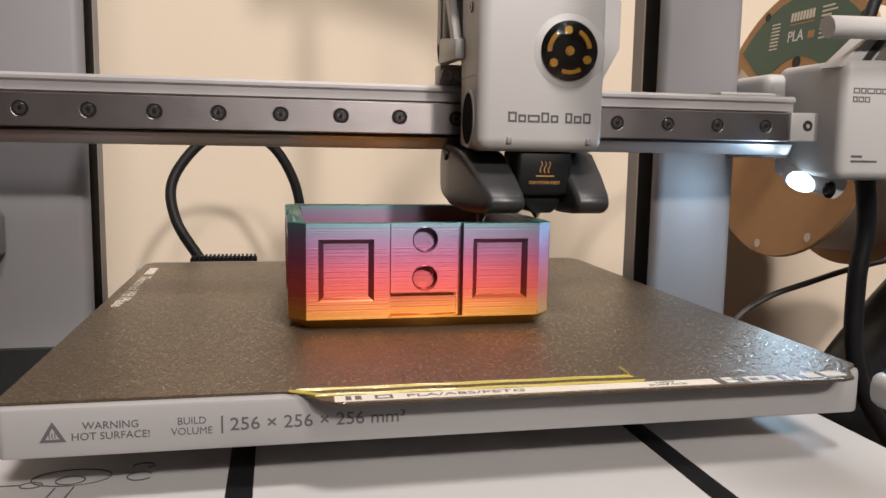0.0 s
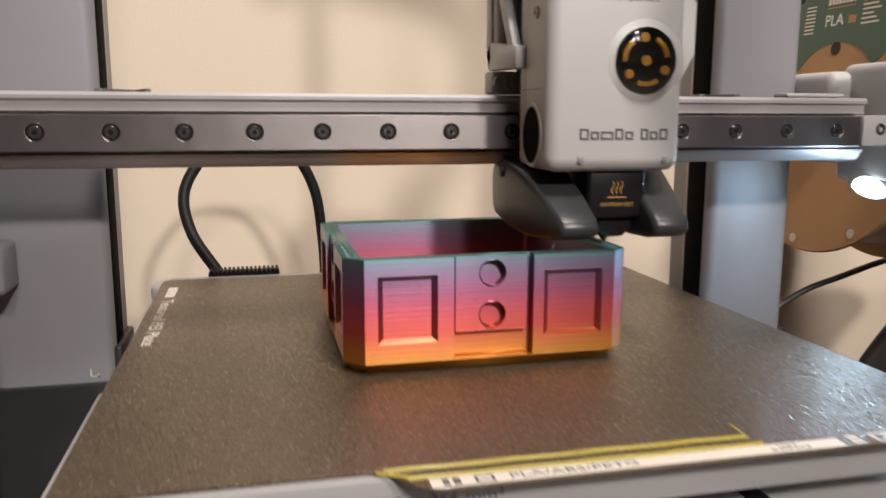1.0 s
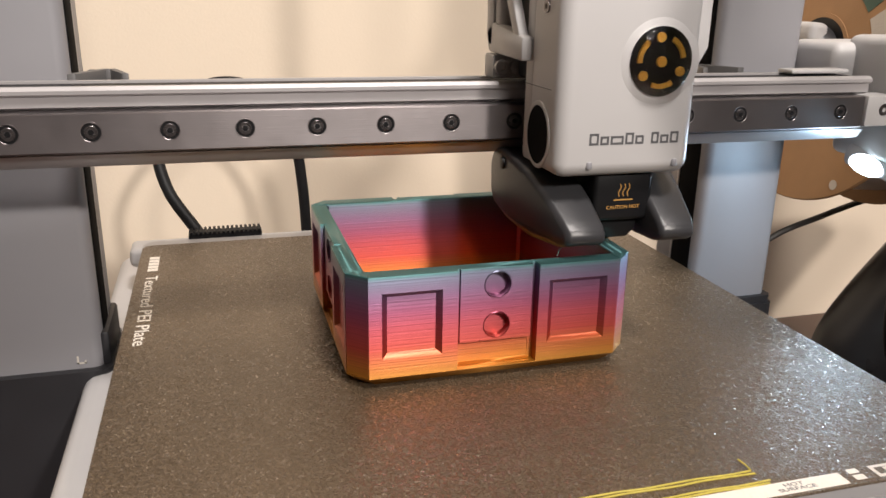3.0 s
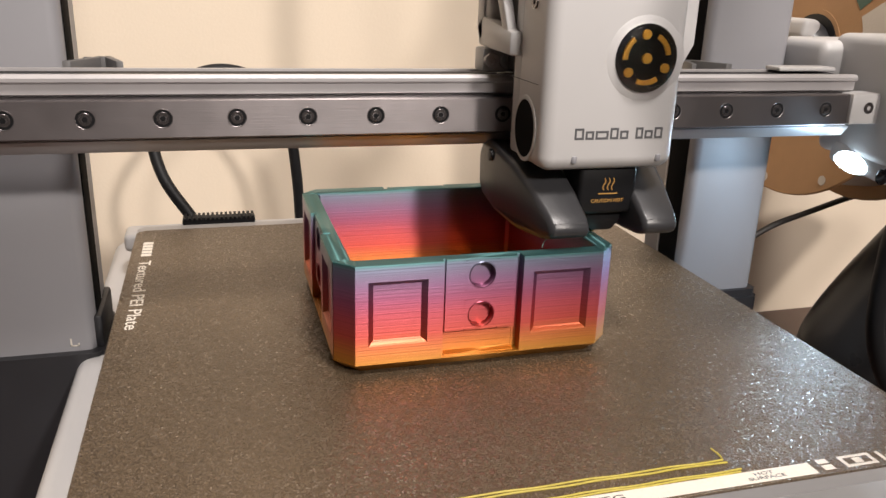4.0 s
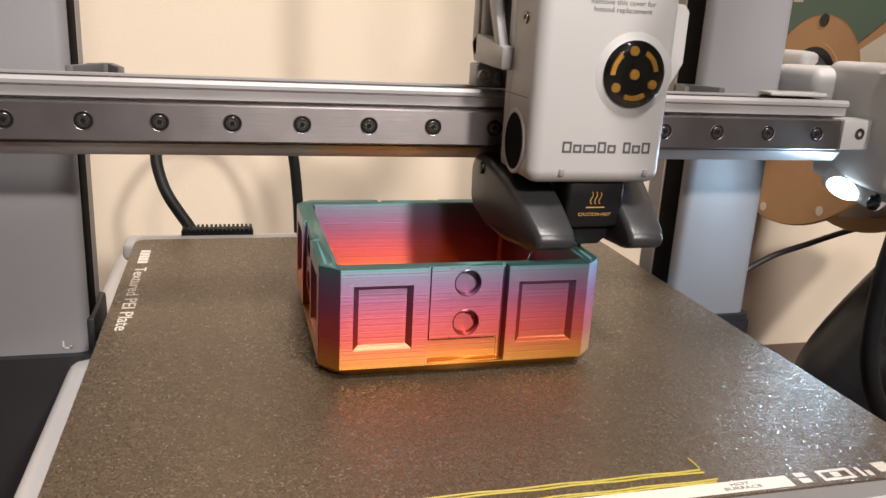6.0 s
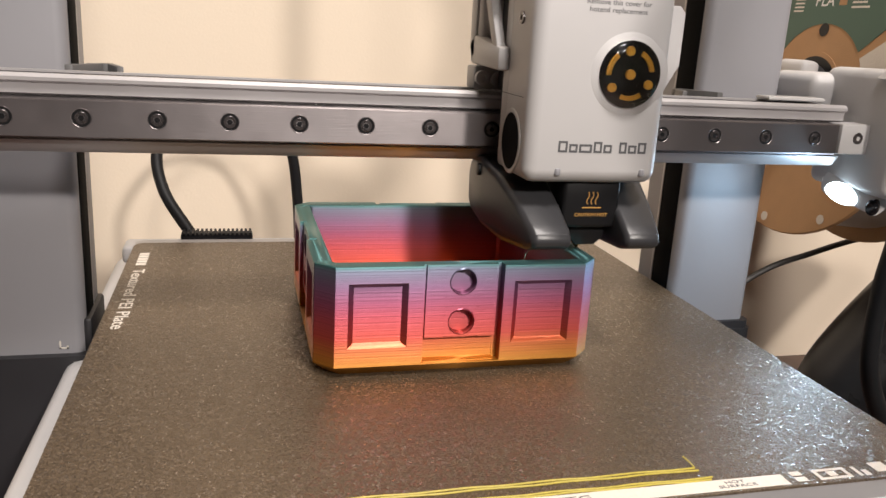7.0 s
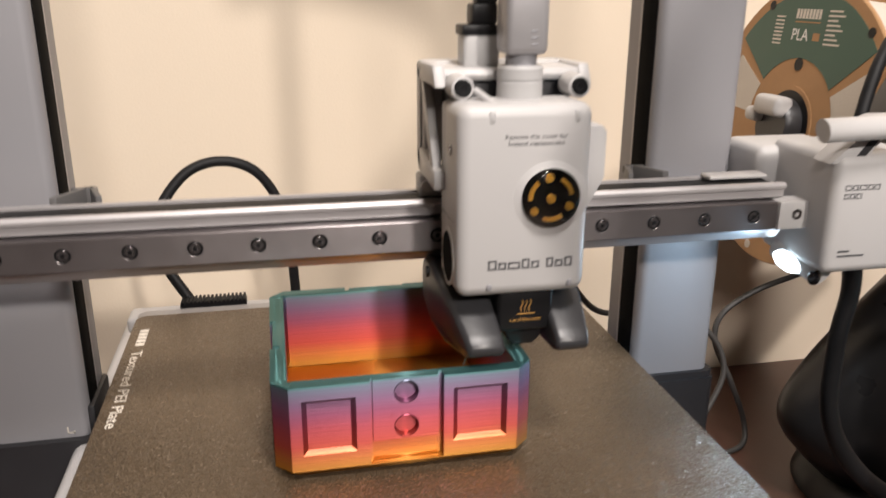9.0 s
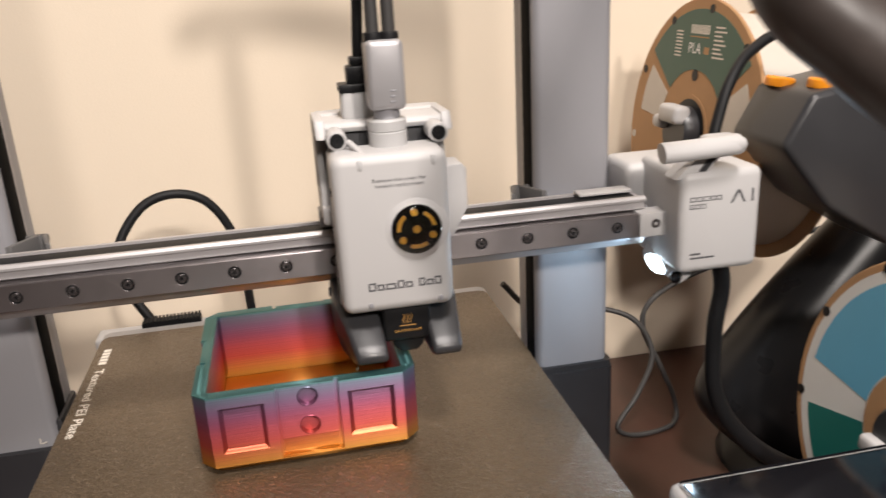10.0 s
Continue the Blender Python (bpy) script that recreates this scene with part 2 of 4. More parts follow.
def prism(points, axis, a, b, r=0.0, seg=2, bm=None):
    """A polygon in the plane across axis, pushed from a to b along it. Points for x: (y, z), y: (x, z), z: (x, y)."""
    own = bmesh.new()

    def at(p, d):
        return {"x": (d, p[0], p[1]), "y": (p[0], d, p[1]), "z": (p[0], p[1], d)}[axis]
    low = [own.verts.new(at(p, a)) for p in points]
    top = [own.verts.new(at(p, b)) for p in points]
    own.faces.new(low)
    own.faces.new(top)
    for i in range(len(points)):
        k = (i + 1) % len(points)
        own.faces.new((low[i], low[k], top[k], top[i]))
    if r:
        bmesh.ops.recalc_face_normals(own, faces=own.faces)
        bmesh.ops.bevel(own, geom=list(own.edges), offset=r, segments=seg, profile=0.5, affect="EDGES")
    return merge(bm, own)


def rod(p, q, r, r2=None, n=24, bm=None, bevel=0.0):
    own = bmesh.new()
    p, q = Vector(p), Vector(q)
    d = q - p
    bmesh.ops.create_cone(own, cap_ends=True, segments=n, radius1=r, radius2=r if r2 is None else r2, depth=d.length)
    if bevel:
        rim = [e for e in own.edges if abs(e.verts[0].co.z - e.verts[1].co.z) < 1e-6]
        bmesh.ops.bevel(own, geom=rim, offset=bevel, segments=2, profile=0.5, affect="EDGES")
    m = Matrix.Translation((p + q) / 2) @ d.to_track_quat("Z", "Y").to_matrix().to_4x4()
    bmesh.ops.transform(own, matrix=m, verts=own.verts)
    return merge(bm, own)


def lathe(profile, m, n=40, bm=None):
    """Turn (radius, height) pairs round the z of the pose m (in mm)."""
    own = bmesh.new()
    rings = []
    for r, h in profile:
        if r < 1e-6:
            rings.append([own.verts.new(m @ Vector((0, 0, h)))])
        else:
            rings.append([own.verts.new(m @ Vector((r * math.cos(2 * math.pi * i / n), r * math.sin(2 * math.pi * i / n), h))) for i in range(n)])
    for a, b in zip(rings, rings[1:]):
        for i in range(n):
            k = (i + 1) % n
            if len(a) == 1 and len(b) == 1:
                continue
            if len(a) == 1:
                own.faces.new((a[0], b[i], b[k]))
            elif len(b) == 1:
                own.faces.new((a[i], a[k], b[0]))
            else:
                own.faces.new((a[i], a[k], b[k], b[i]))
    return merge(bm, own)


def smooth_path(points, steps=10):
    pts = [Vector(p) for p in points]
    pts = [2 * pts[0] - pts[1]] + pts + [2 * pts[-1] - pts[-2]]
    out = []
    for a, b, c, d in zip(pts, pts[1:], pts[2:], pts[3:]):
        for s in range(steps):
            t = s / steps
            out.append(0.5 * (2 * b + (c - a) * t + (2 * a - 5 * b + 4 * c - d) * t * t + (3 * b - a - 3 * c + d) * t ** 3))
    return out + [pts[-2]]


def tube(points, r, n=12, steps=10, bm=None, flat=1.0):
    """A cable through the points."""
    own = bmesh.new()
    line = smooth_path(points, steps)
    side = None
    rings = []
    for i, p in enumerate(line):
        d = (line[min(i + 1, len(line) - 1)] - line[max(i - 1, 0)]).normalized()
        if side is None:
            side = d.orthogonal().normalized()
        side = (side - d * side.dot(d)).normalized()
        up = d.cross(side)
        rings.append([own.verts.new(p + r * (side * math.cos(2 * math.pi * k / n) + up * flat * math.sin(2 * math.pi * k / n))) for k in range(n)])
    for a, b in zip(rings, rings[1:]):
        for k in range(n):
            j = (k + 1) % n
            own.faces.new((a[k], a[j], b[j], b[k]))
    own.faces.new(rings[0])
    own.faces.new(rings[-1])
    return merge(bm, own)


def writing(body, size, m, mat, parent, name="lettering", width=None, weight=0.006):
    """Words in the built-in font, as a thin mesh; m in mm, the words run along its x and rise along its y."""
    cu = bpy.data.curves.new("words", "FONT")
    cu.body, cu.size, cu.align_x, cu.align_y, cu.extrude, cu.resolution_u, cu.offset = body, size, "CENTER", "CENTER", 0.06, 3, weight * size
    ob = new("words", cu)
    bpy.context.view_layer.update()
    me = bpy.data.meshes.new_from_object(ob.evaluated_get(bpy.context.evaluated_depsgraph_get()))
    bpy.data.objects.remove(ob)
    bm = bmesh.new()
    bm.from_mesh(me)
    bpy.data.meshes.remove(me)
    if width:
        xs = [v.co.x for v in bm.verts]
        bmesh.ops.scale(bm, vec=(width / (max(xs) - min(xs)), 1, 1), verts=bm.verts)
    bmesh.ops.transform(bm, matrix=m, verts=bm.verts)
    return part(name, bm, mat, parent)


def bars(rects, m, mat, parent, name="printed_bars", thick=0.08):
    """Flat bars (x0, x1, y0, y1) lying on the plane of the pose m."""
    bm = bmesh.new()
    for x0, x1, y0, y1 in rects:
        block(x0, x1, y0, y1, 0, thick, bm=bm)
    bmesh.ops.transform(bm, matrix=m, verts=bm.verts)
    return part(name, bm, mat, parent)


def mark(widths, tall, gap, m, parent):
    """A maker's mark as a row of plain open frames, one part each; a width below zero leaves a space."""
    x = 0.0
    heights = tall if isinstance(tall, tuple) else (tall,) * len(widths)
    for w, high in zip(widths, heights):
        if w > 0:
            t = 0.78 if high > 2.7 else 0.55
            bm = bmesh.new()
            for r in ((x, x + w, 0, t), (x, x + w, high - t, high), (x, x + t, t, high - t), (x + w - t, x + w, t, high - t)):
                block(r[0], r[1], r[2], r[3], 0, 0.08, bm=bm)
            bmesh.ops.transform(bm, matrix=m, verts=bm.verts)
            part("printed_frame", bm, INK, parent)
        x += abs(w) + gap


FRONT = Matrix.Rotation(math.pi / 2, 4, "X")  # lies on a wall that faces -y


def facing(x, y, z, spin=0.0):
    return Matrix.Translation((x, y, z)) @ Matrix.Rotation(radians(spin), 4, "Y") @ FRONT


# ---------------------------------------------------------------- the room
WALL_Y, DESK_Z = 312, -246
solid("wall_north", block(-2200, 2200, WALL_Y, WALL_Y + 100, -1000, 1700), WALL, (0, WALL_Y, -1000), "smooth cream painted wall behind the desk", "wall", kind="structure")
# the other walls and the ceiling are unseen, added to set the bounce light
solid("wall_south", block(-2200, 2200, -2600, -2500, -1000, 1700), ROOM, (0, -2500, -1000), "unseen room wall, kept dark to limit bounce light", "wall", kind="structure")
solid("wall_west", block(-2300, -2200, -2500, WALL_Y, -1000, 1700), ROOM, (-2200, 0, -1000), "unseen room wall, kept dark to limit bounce light", "wall", kind="structure")
solid("wall_east", block(2200, 2300, -2500, WALL_Y, -1000, 1700), ROOM, (2200, 0, -1000), "unseen room wall, kept dark to limit bounce light", "wall", kind="structure")
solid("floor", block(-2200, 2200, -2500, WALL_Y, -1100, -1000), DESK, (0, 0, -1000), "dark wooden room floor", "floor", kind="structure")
solid("ceiling", block(-2200, 2200, -2500, WALL_Y, 1700, 1800), ROOM, (0, 0, 1700), "unseen ceiling, kept dark to limit bounce light", "ceiling", kind="structure")

desk = thing("desk", (0, 0, -1000), "dark brown wooden desk standing against the wall", "desk")
part("desktop", block(-900, 1000, -420, WALL_Y - 2, DESK_Z - 30, DESK_Z, 2), DESK, desk)
for lx in (-860, 960):
    for ly in (-390, 270):
        part("leg", block(lx - 25, lx + 25, ly - 25, ly + 25, -1000, DESK_Z - 30, 2), DESK, desk)

# ---------------------------------------------------------------- printer: base, columns, rail
BX = -21.5  # middle of the print bed
printer = thing("printer_base", (BX, 0, DESK_Z), "pale grey printer base with dark column feet on the desk", "printer base")


def base_body():
    bm = block(BX - 150, BX + 150, -172, 215, -215, -110, 8, 4)
    part("base_body", bm, BASEWHITE, printer)
    part("underframe", block(BX - 130, BX + 130, -135, 195, DESK_Z, -215, 4), FOOT, printer, "dark underside frame of the base")
    for x in (-88, 47):
        part("guide_slot", block(x - 3.9, x + 3.9, -166, 200, -111, -109.6, 0.6), BLACK, printer, "black guide slot in the base top")
    for x in (-70, 28):
        part("bed_carrier", block(x - 8, x + 8, -70, 90, -110, -95, 2), FOOT, printer, "dark carrier under the bed")


base_body()

# printed picture of the parts on the base's top, thin dark lines
for cx, cy, rx, ry, a0, a1 in ((-136, -104, 11, 6, 0, 360), (-136, -106, 4, 3, 0, 360), (-117, -106, 3.5, 3, 30, 330), (-146, -108, 3, 2, 0, 360), (-117, -98, 3, 2, -60, 200)):
    pts = [(cx + rx * math.cos(radians(a0 + (a1 - a0) * k / 14)), cy + ry * math.sin(radians(a0 + (a1 - a0) * k / 14)), -109.9) for k in range(15)]
    part("printed_line", tube(pts, 0.22, 5, 2), INK, printer)
for p, q in (((-160, -107, -109.9), (-149, -107.5, -109.9)), ((-139, -111, -109.9), (-140, -121, -109.9)), ((-134, -111, -109.9), (-135, -121, -109.9)), ((-127, -104, -109.9), (-118, -103, -109.9))):
    part("printed_line", rod(p, q, 0.22, n=6), INK, printer)


def column(x0, x1, inner):
    c = thing("column", ((x0 + x1) / 2, 80, -112), "silver grey upright column with a black guide slot", "printer column", "printer columns")
    part("profile", block(x0, x1, 50, 90, -112, 272, 5, 4, "z"), COLUMN, c)
    s = x1 if inner > 0 else x0
    a, b = (s - 1.0, s + 0.4) if inner > 0 else (s - 0.4, s + 1.0)
    part("slot", block(a, b, 55, 71, -104, 270, 0.3), VOID, c, "black guide slot")
    part("slot_lip", block(a, b, 71.3, 73, -104, 270, 0.3), ALU, c, "bright slot edge")
    part("foot", block(x0 - 3, x1 + 3, 46, 94, DESK_Z, -108, 5, 3, "z"), FOOT, c, "dark grey column foot")
    part("collar", block(x0 - 2, x1 + 2, 47.5, 93, -110, -104, 4, 3, "z"), FOOT, c, "thin dark collar") if inner < 0 else None
    return c


col_l = column(-211, -162, 1)
part("slot_cap", block(-163.5, -159.5, 52, 88, -112, -93, 1.5), FOOT, col_l, "dark cap at the slot's end")
col_r = column(120.5, 167, -1)
bars([(-1.8, -1.1, -1.8, 1.8), (-1.8, 1.8, -1.8, -1.1), (1.1, 1.8, -1.8, -0.4)], facing(-171, 49.9, -104), PALEINK, col_l, "pale_mark")

# carriage of the gantry on each column, a small open bracket that shows above the rail
for x0, x1 in ((-160, -139), (100, 121)):
    br = thing("gantry_bracket", ((x0 + x1) / 2, 40, -10), "grey cast bracket that holds the rail to the column", "bracket", "gantry brackets")
    part("plate", block(x0, x1, 25, 30, -9, 12.5, 1), CAST, br)
    part("shelf", block(x0, x1, 28, 49, -9, -4, 1), FOOT, br)
    sgn = 1 if x0 < 0 else -1
    xa, xb = (x0, x1) if sgn > 0 else (x1, x0)
    part("rib", prism([(xa, 30), (xa + sgn * 3, 30), (xb - sgn * 8, 49), (xb - sgn * 11, 49)], "z", -6, 16.4, 0.4), CAST, br)
    part("rib", prism([(xb, 30), (xb - sgn * 2.5, 30), (xb - sgn * 9, 49), (xb - sgn * 6, 49)], "z", -6, 16.4, 0.4), CAST, br)
    part("top_rib", block(min(xb - sgn * 11, xb - sgn * 6), max(xb - sgn * 11, xb - sgn * 6), 46, 49, 4, 16.4, 0.5), CAST, br)
    part("back_bar", block(x0 + 5, x1 - 5, 46.2, 48.8, 12.5, 16.2, 0.5), CAST, br)

gantry = thing("gantry_rail", (0, 10, -13), "aluminium cross rail with a steel linear guide and black belt", "cross rail")
profile = [(9.4, -13.4), (24, -13.4), (25, -12), (25, 14.6), (22.5, 14.6), (22.5, 12.5), (7.6, 12.5), (7.6, 14.4), (5.2, 14.4), (4.0, 13.2), (4.0, 12.0),
           (5.6, 11.2), (5.6, 7.6), (8, 6.6), (8, -7.2), (5.0, -7.6), (4.2, -8.4), (7.8, -12.9)]
part("beam", prism(profile, "x", -265, 168), ALU, gantry)
part("belt", block(-262, 164, 8.2, 20.5, 12.6, 13.9, 0.3), RUBBER, gantry, "black toothed belt")
part("guide", prism([(0, -6.6), (0, -1.2), (0, 1.2), (0, 6.0), (0.5, 6.4), (7.9, 6.4), (7.9, -7.1), (0.5, -7.1)], "x", -264, 162), STEEL, gantry, "ground steel linear guide")
for i in range(-3, 14):
    x = 25 * (i - 7)
    s = part("screw", lathe([(0, -0.5), (1.1, -0.5), (1.2, 0.12), (2.1, 0.12), (2.35, -0.1), (2.35, -0.8)], facing(x, -0.1, 0), 20), SCREW, gantry)
    # flat black ring: the shade inside the sunk hole, put in as colour
    part("countersink", lathe([(2.2, 0.0), (3.2, 0.0), (3.2, 0.07), (2.2, 0.07), (2.2, 0.0)], facing(x, -0.02, 0), 28), BLACK, s)
    part("socket", lathe([(0, 0.2), (1.05, 0.2), (1.05, 0.05)], facing(x, -0.1, 0), 6), BLACK, s, "hexagon socket")
    part("bevel", lathe([(3.4, 0.0), (3.32, 0.14), (3.05, 0.03), (3.4, 0.0)], facing(x, -0.02, 0), 28), STEEL, s, "bright bevelled edge")
cap = part("end_cap", block(162.3, 178, -1.6, 10, -6.6, 6.8, 0.8), WHITE, gantry, "white end cap")
part("cap_screw", lathe([(0, -0.6), (1.0, -0.6), (1.1, 0.3), (2.3, 0.3), (2.6, 0)], facing(171.4, -1.7, 0.6), 20), SCREW, cap)
part("cover_strip", block(134, 164, 14, 24, 14.8, 16.6, 0.7), WHITE, gantry, "white belt cover strip")

lb = thing("gantry_end", (-210, 35, -66), "grey end block of the rail's drive beside the column", "drive block")
part("block", block(-225, -197, 28, 49, -64, -44, 2.5, 3), COLUMN, lb)
part("neck", block(-222, -204, 25, 40, -46, -10, 2), FOOT, lb)

# ---------------------------------------------------------------- heated bed with its spring-steel sheet
BED_Y = 1.0  # bed pushed back along its guides
Z0 = -81.0  # top of the sheet
bed = thing("heated_bed", (BX, BED_Y, -95), "white heated bed with grey printed words on its front edge", "print bed")
bed_outline = [(-148, -126), (107, -126), (110, -122), (110, 140), (106, 144), (-147, 144), (-150.8, 140), (-150.8, -122)]
part("bed_plate", prism([(x, y + BED_Y) for x, y in bed_outline], "z", -96.0, -82.0, 1.2, 2), PALE, bed)
part("rear_tray", block(-158, 60, 140, 160, -95, -85, 3, 3), WHITE, bed, "white cable tray at the back")
F = -126.02 + BED_Y
part("triangle", prism([(-138.5, -91.4), (-131.9, -91.4), (-135.2, -85.8)], "y", F + 0.1, F - 0.1), INK, bed, "warning triangle")
part("triangle_inside", prism([(-136.9, -90.6), (-133.5, -90.6), (-135.2, -87.6)], "y", F + 0.1, F - 0.14), PALE, bed)
for k in (-1, 0, 1):
    part("heat_wave", block(-135.4 + k * 0.7, -135.1 + k * 0.7, F - 0.18, F, -90.4, -88.8), INK, bed)
writing("WARNING\nHOT SURFACE!", 2.9, facing(-120.7, F, -88.9), INK, bed, "warning_notice", 19.6)
writing("BUILD\nVOLUME", 2.9, facing(-100.0, F, -88.9), INK, bed, "volume_notice", 10.8, 0.0)
part("divider", block(-92.3, -91.8, F - 0.08, F, -91.4, -86.4), INK, bed)
writing("256 × 256 × 256 mm³", 5.2, facing(-65.6, F, -89.1), INK, bed, "size_notice", 48.5)

sheet = thing("build_sheet", (BX, BED_Y, -82), "dark bronze textured steel print sheet lying on the bed", "print sheet")
outline = [(-148.8, -123), (-76, -123), (-72, -124), (-65, -133.5), (-60, -136.5), (94, -136.5), (98, -135.0), (103, -126.5), (108, -122.5), (109, -121),
           (109, 127), (107, 131), (103, 133), (-145.4, 133), (-148.8, 131.5), (-150.2, 128), (-150.2, -121)]
part("steel", prism([(x, y + BED_Y) for x, y in outline], "z", -81.9, Z0, 0.12, 1), SHEET, sheet)


def on_sheet(x, y, spin=0.0, z=Z0 + 0.02):
    return Matrix.Translation((x, y + BED_Y, z)) @ Matrix.Rotation(radians(spin), 4, "Z")


writing("Textured PEI Plate", 7.4, on_sheet(-143.2, 44.5, -90), PALEINK, sheet, "sheet_name", 79)
for k in range(5):
    bars([(0, 3.4, 0, 4.6)], on_sheet(-145.4, 112.5 - 4.5 * k, -90), PALEINK, sheet, "printed_bar")
# label strip on the front tab
bars([(-62, 52, -135.6, -130.4)], on_sheet(0, 0), PALEINK, sheet, "label_strip")
bars([(-59, -57.4, -134.6, -131.4), (-56.4, -54.6, -134.6, -131.4), (-51, -46, -134.6, -134.0), (-51, -46, -132.0, -131.4), (-51, -50.2, -134.0, -132.0), (-46.8, -46, -134.0, -132.0)],
     on_sheet(0, 0, z=Z0 + 0.11), INK, sheet, "printed_signs")
writing("PLA/ABS/PETG", 3.2, on_sheet(-25, -133.0, z=Z0 + 0.11), INK, sheet, "material_notice", 34)
writing("HOT\nSURFACE", 1.9, on_sheet(36, -133.0, z=Z0 + 0.11), INK, sheet, "caution_notice", 12)
for x0, x1, y0, y1 in ((55, 58.5, -134.8, -132.6), (55, 58.5, -131.8, -129.8), (66.6, 69.4, -133.6, -131.2), (76, 77.2, -134.8, -130), (78.2, 80, -134.8, -132), (83, 88, -133.6, -128.8), (90, 97, -133, -128.4)):
    bars([(x0, x1, y0, y1)], on_sheet(0, 0), PALEINK, sheet, "adjust_sign")
bars([(62.5, 73.5, -135, -134), (62.5, 73.5, -130.8, -129.8), (62.5, 63.7, -134, -130.8), (72.3, 73.5, -134, -130.8)], on_sheet(0, 0), PALEINK, sheet, "square_sign")
# purge line of yellow filament
purge = thing("purge_strip", (-20, -121 + BED_Y, Z0), "thin shiny yellow filament strip stuck to the sheet", "filament strip")
for dy, x0, x1 in ((0, -72, 28.5), (-1.2, -71, 29), (-5.4, -66, 31), (-6.4, -67, 30)):
    pts = [(x0 + (x1 - x0) * k / 12, -123.6 + dy + BED_Y + 0.25 * math.sin(k * 2.1 + dy), Z0 + 0.25) for k in range(13)]
    part("line", tube(pts, 0.3, 6, 3, flat=0.6), PURGE, purge)
part("start_blob", tube([(-74, -124.4 + BED_Y, Z0 + 0.3), (-71, -126.5 + BED_Y, Z0 + 0.35), (-66, -129 + BED_Y, Z0 + 0.3)], 0.45, 6, 6, flat=0.6), PURGE, purge)
part("end_curl", tube([(28.5, -123.6 + BED_Y, Z0 + 0.3), (28.2, -121.6 + BED_Y, Z0 + 0.8), (26.8, -119.6 + BED_Y, Z0 + 1.8)], 0.25, 6, 6), PURGE, purge)

# ---------------------------------------------------------------- the printed box
HALF, CH = 51.2, 6.6
ZB, ZT = Z0, -41.0
BOX_X, BOX_Y = BX - 0.4, 1.6
bin_ = thing("printed_box", (BOX_X, BOX_Y, Z0), "open square box printed in shiny rainbow filament, standing on the sheet", "printed box")


def octagon(h, c):
    return [(-h + c, -h), (h - c, -h), (h, -h + c), (h, h - c), (h - c, h), (-h + c, h), (-h, h - c), (-h, -h + c)]


def box_body():
    """Core with chamfered corners, bevelled foot, hollow inside and a flat rim."""
    bm = bmesh.new()
    d = 2.4

    def ring(points, z):
        return [bm.verts.new((BOX_X + x, BOX_Y + y, z)) for x, y in points]
    core = octagon(HALF - 4.5, CH - 1.4)
    foot = octagon(HALF - 4.2, CH - 1.6)
    wide = octagon(HALF, CH)
    inner = octagon(HALF - 5.2, 3.0)
    rings = [ring(foot, ZB), ring(wide, ZB + 4.0), ring(wide, ZB + 4.3), ring(core, ZB + 4.3), ring(core, ZT - 0.8), ring(core, ZT - 0.8), ring(inner, ZT - 0.8), ring(octagon(HALF - 5.2, 3.0), ZB + 2), ]
    bm.faces.new(rings[0])
    for a, b in zip(rings, rings[1:]):
        if a is rings[4]:
            continue
        for i in range(8):
            k = (i + 1) % 8
            bm.faces.new((a[i], a[k], b[k], b[i]))
    bm.faces.new(rings[-1])
    bmesh.ops.remove_doubles(bm, verts=bm.verts, dist=1e-4)
    return bm


def ramp_up(v, a, b, c, d):
    if v <= a or v >= d:
        return 0.0
    if v < b:
        return (v - a) / (b - a)
    if v > c:
        return (d - v) / (d - c)
    return 1.0


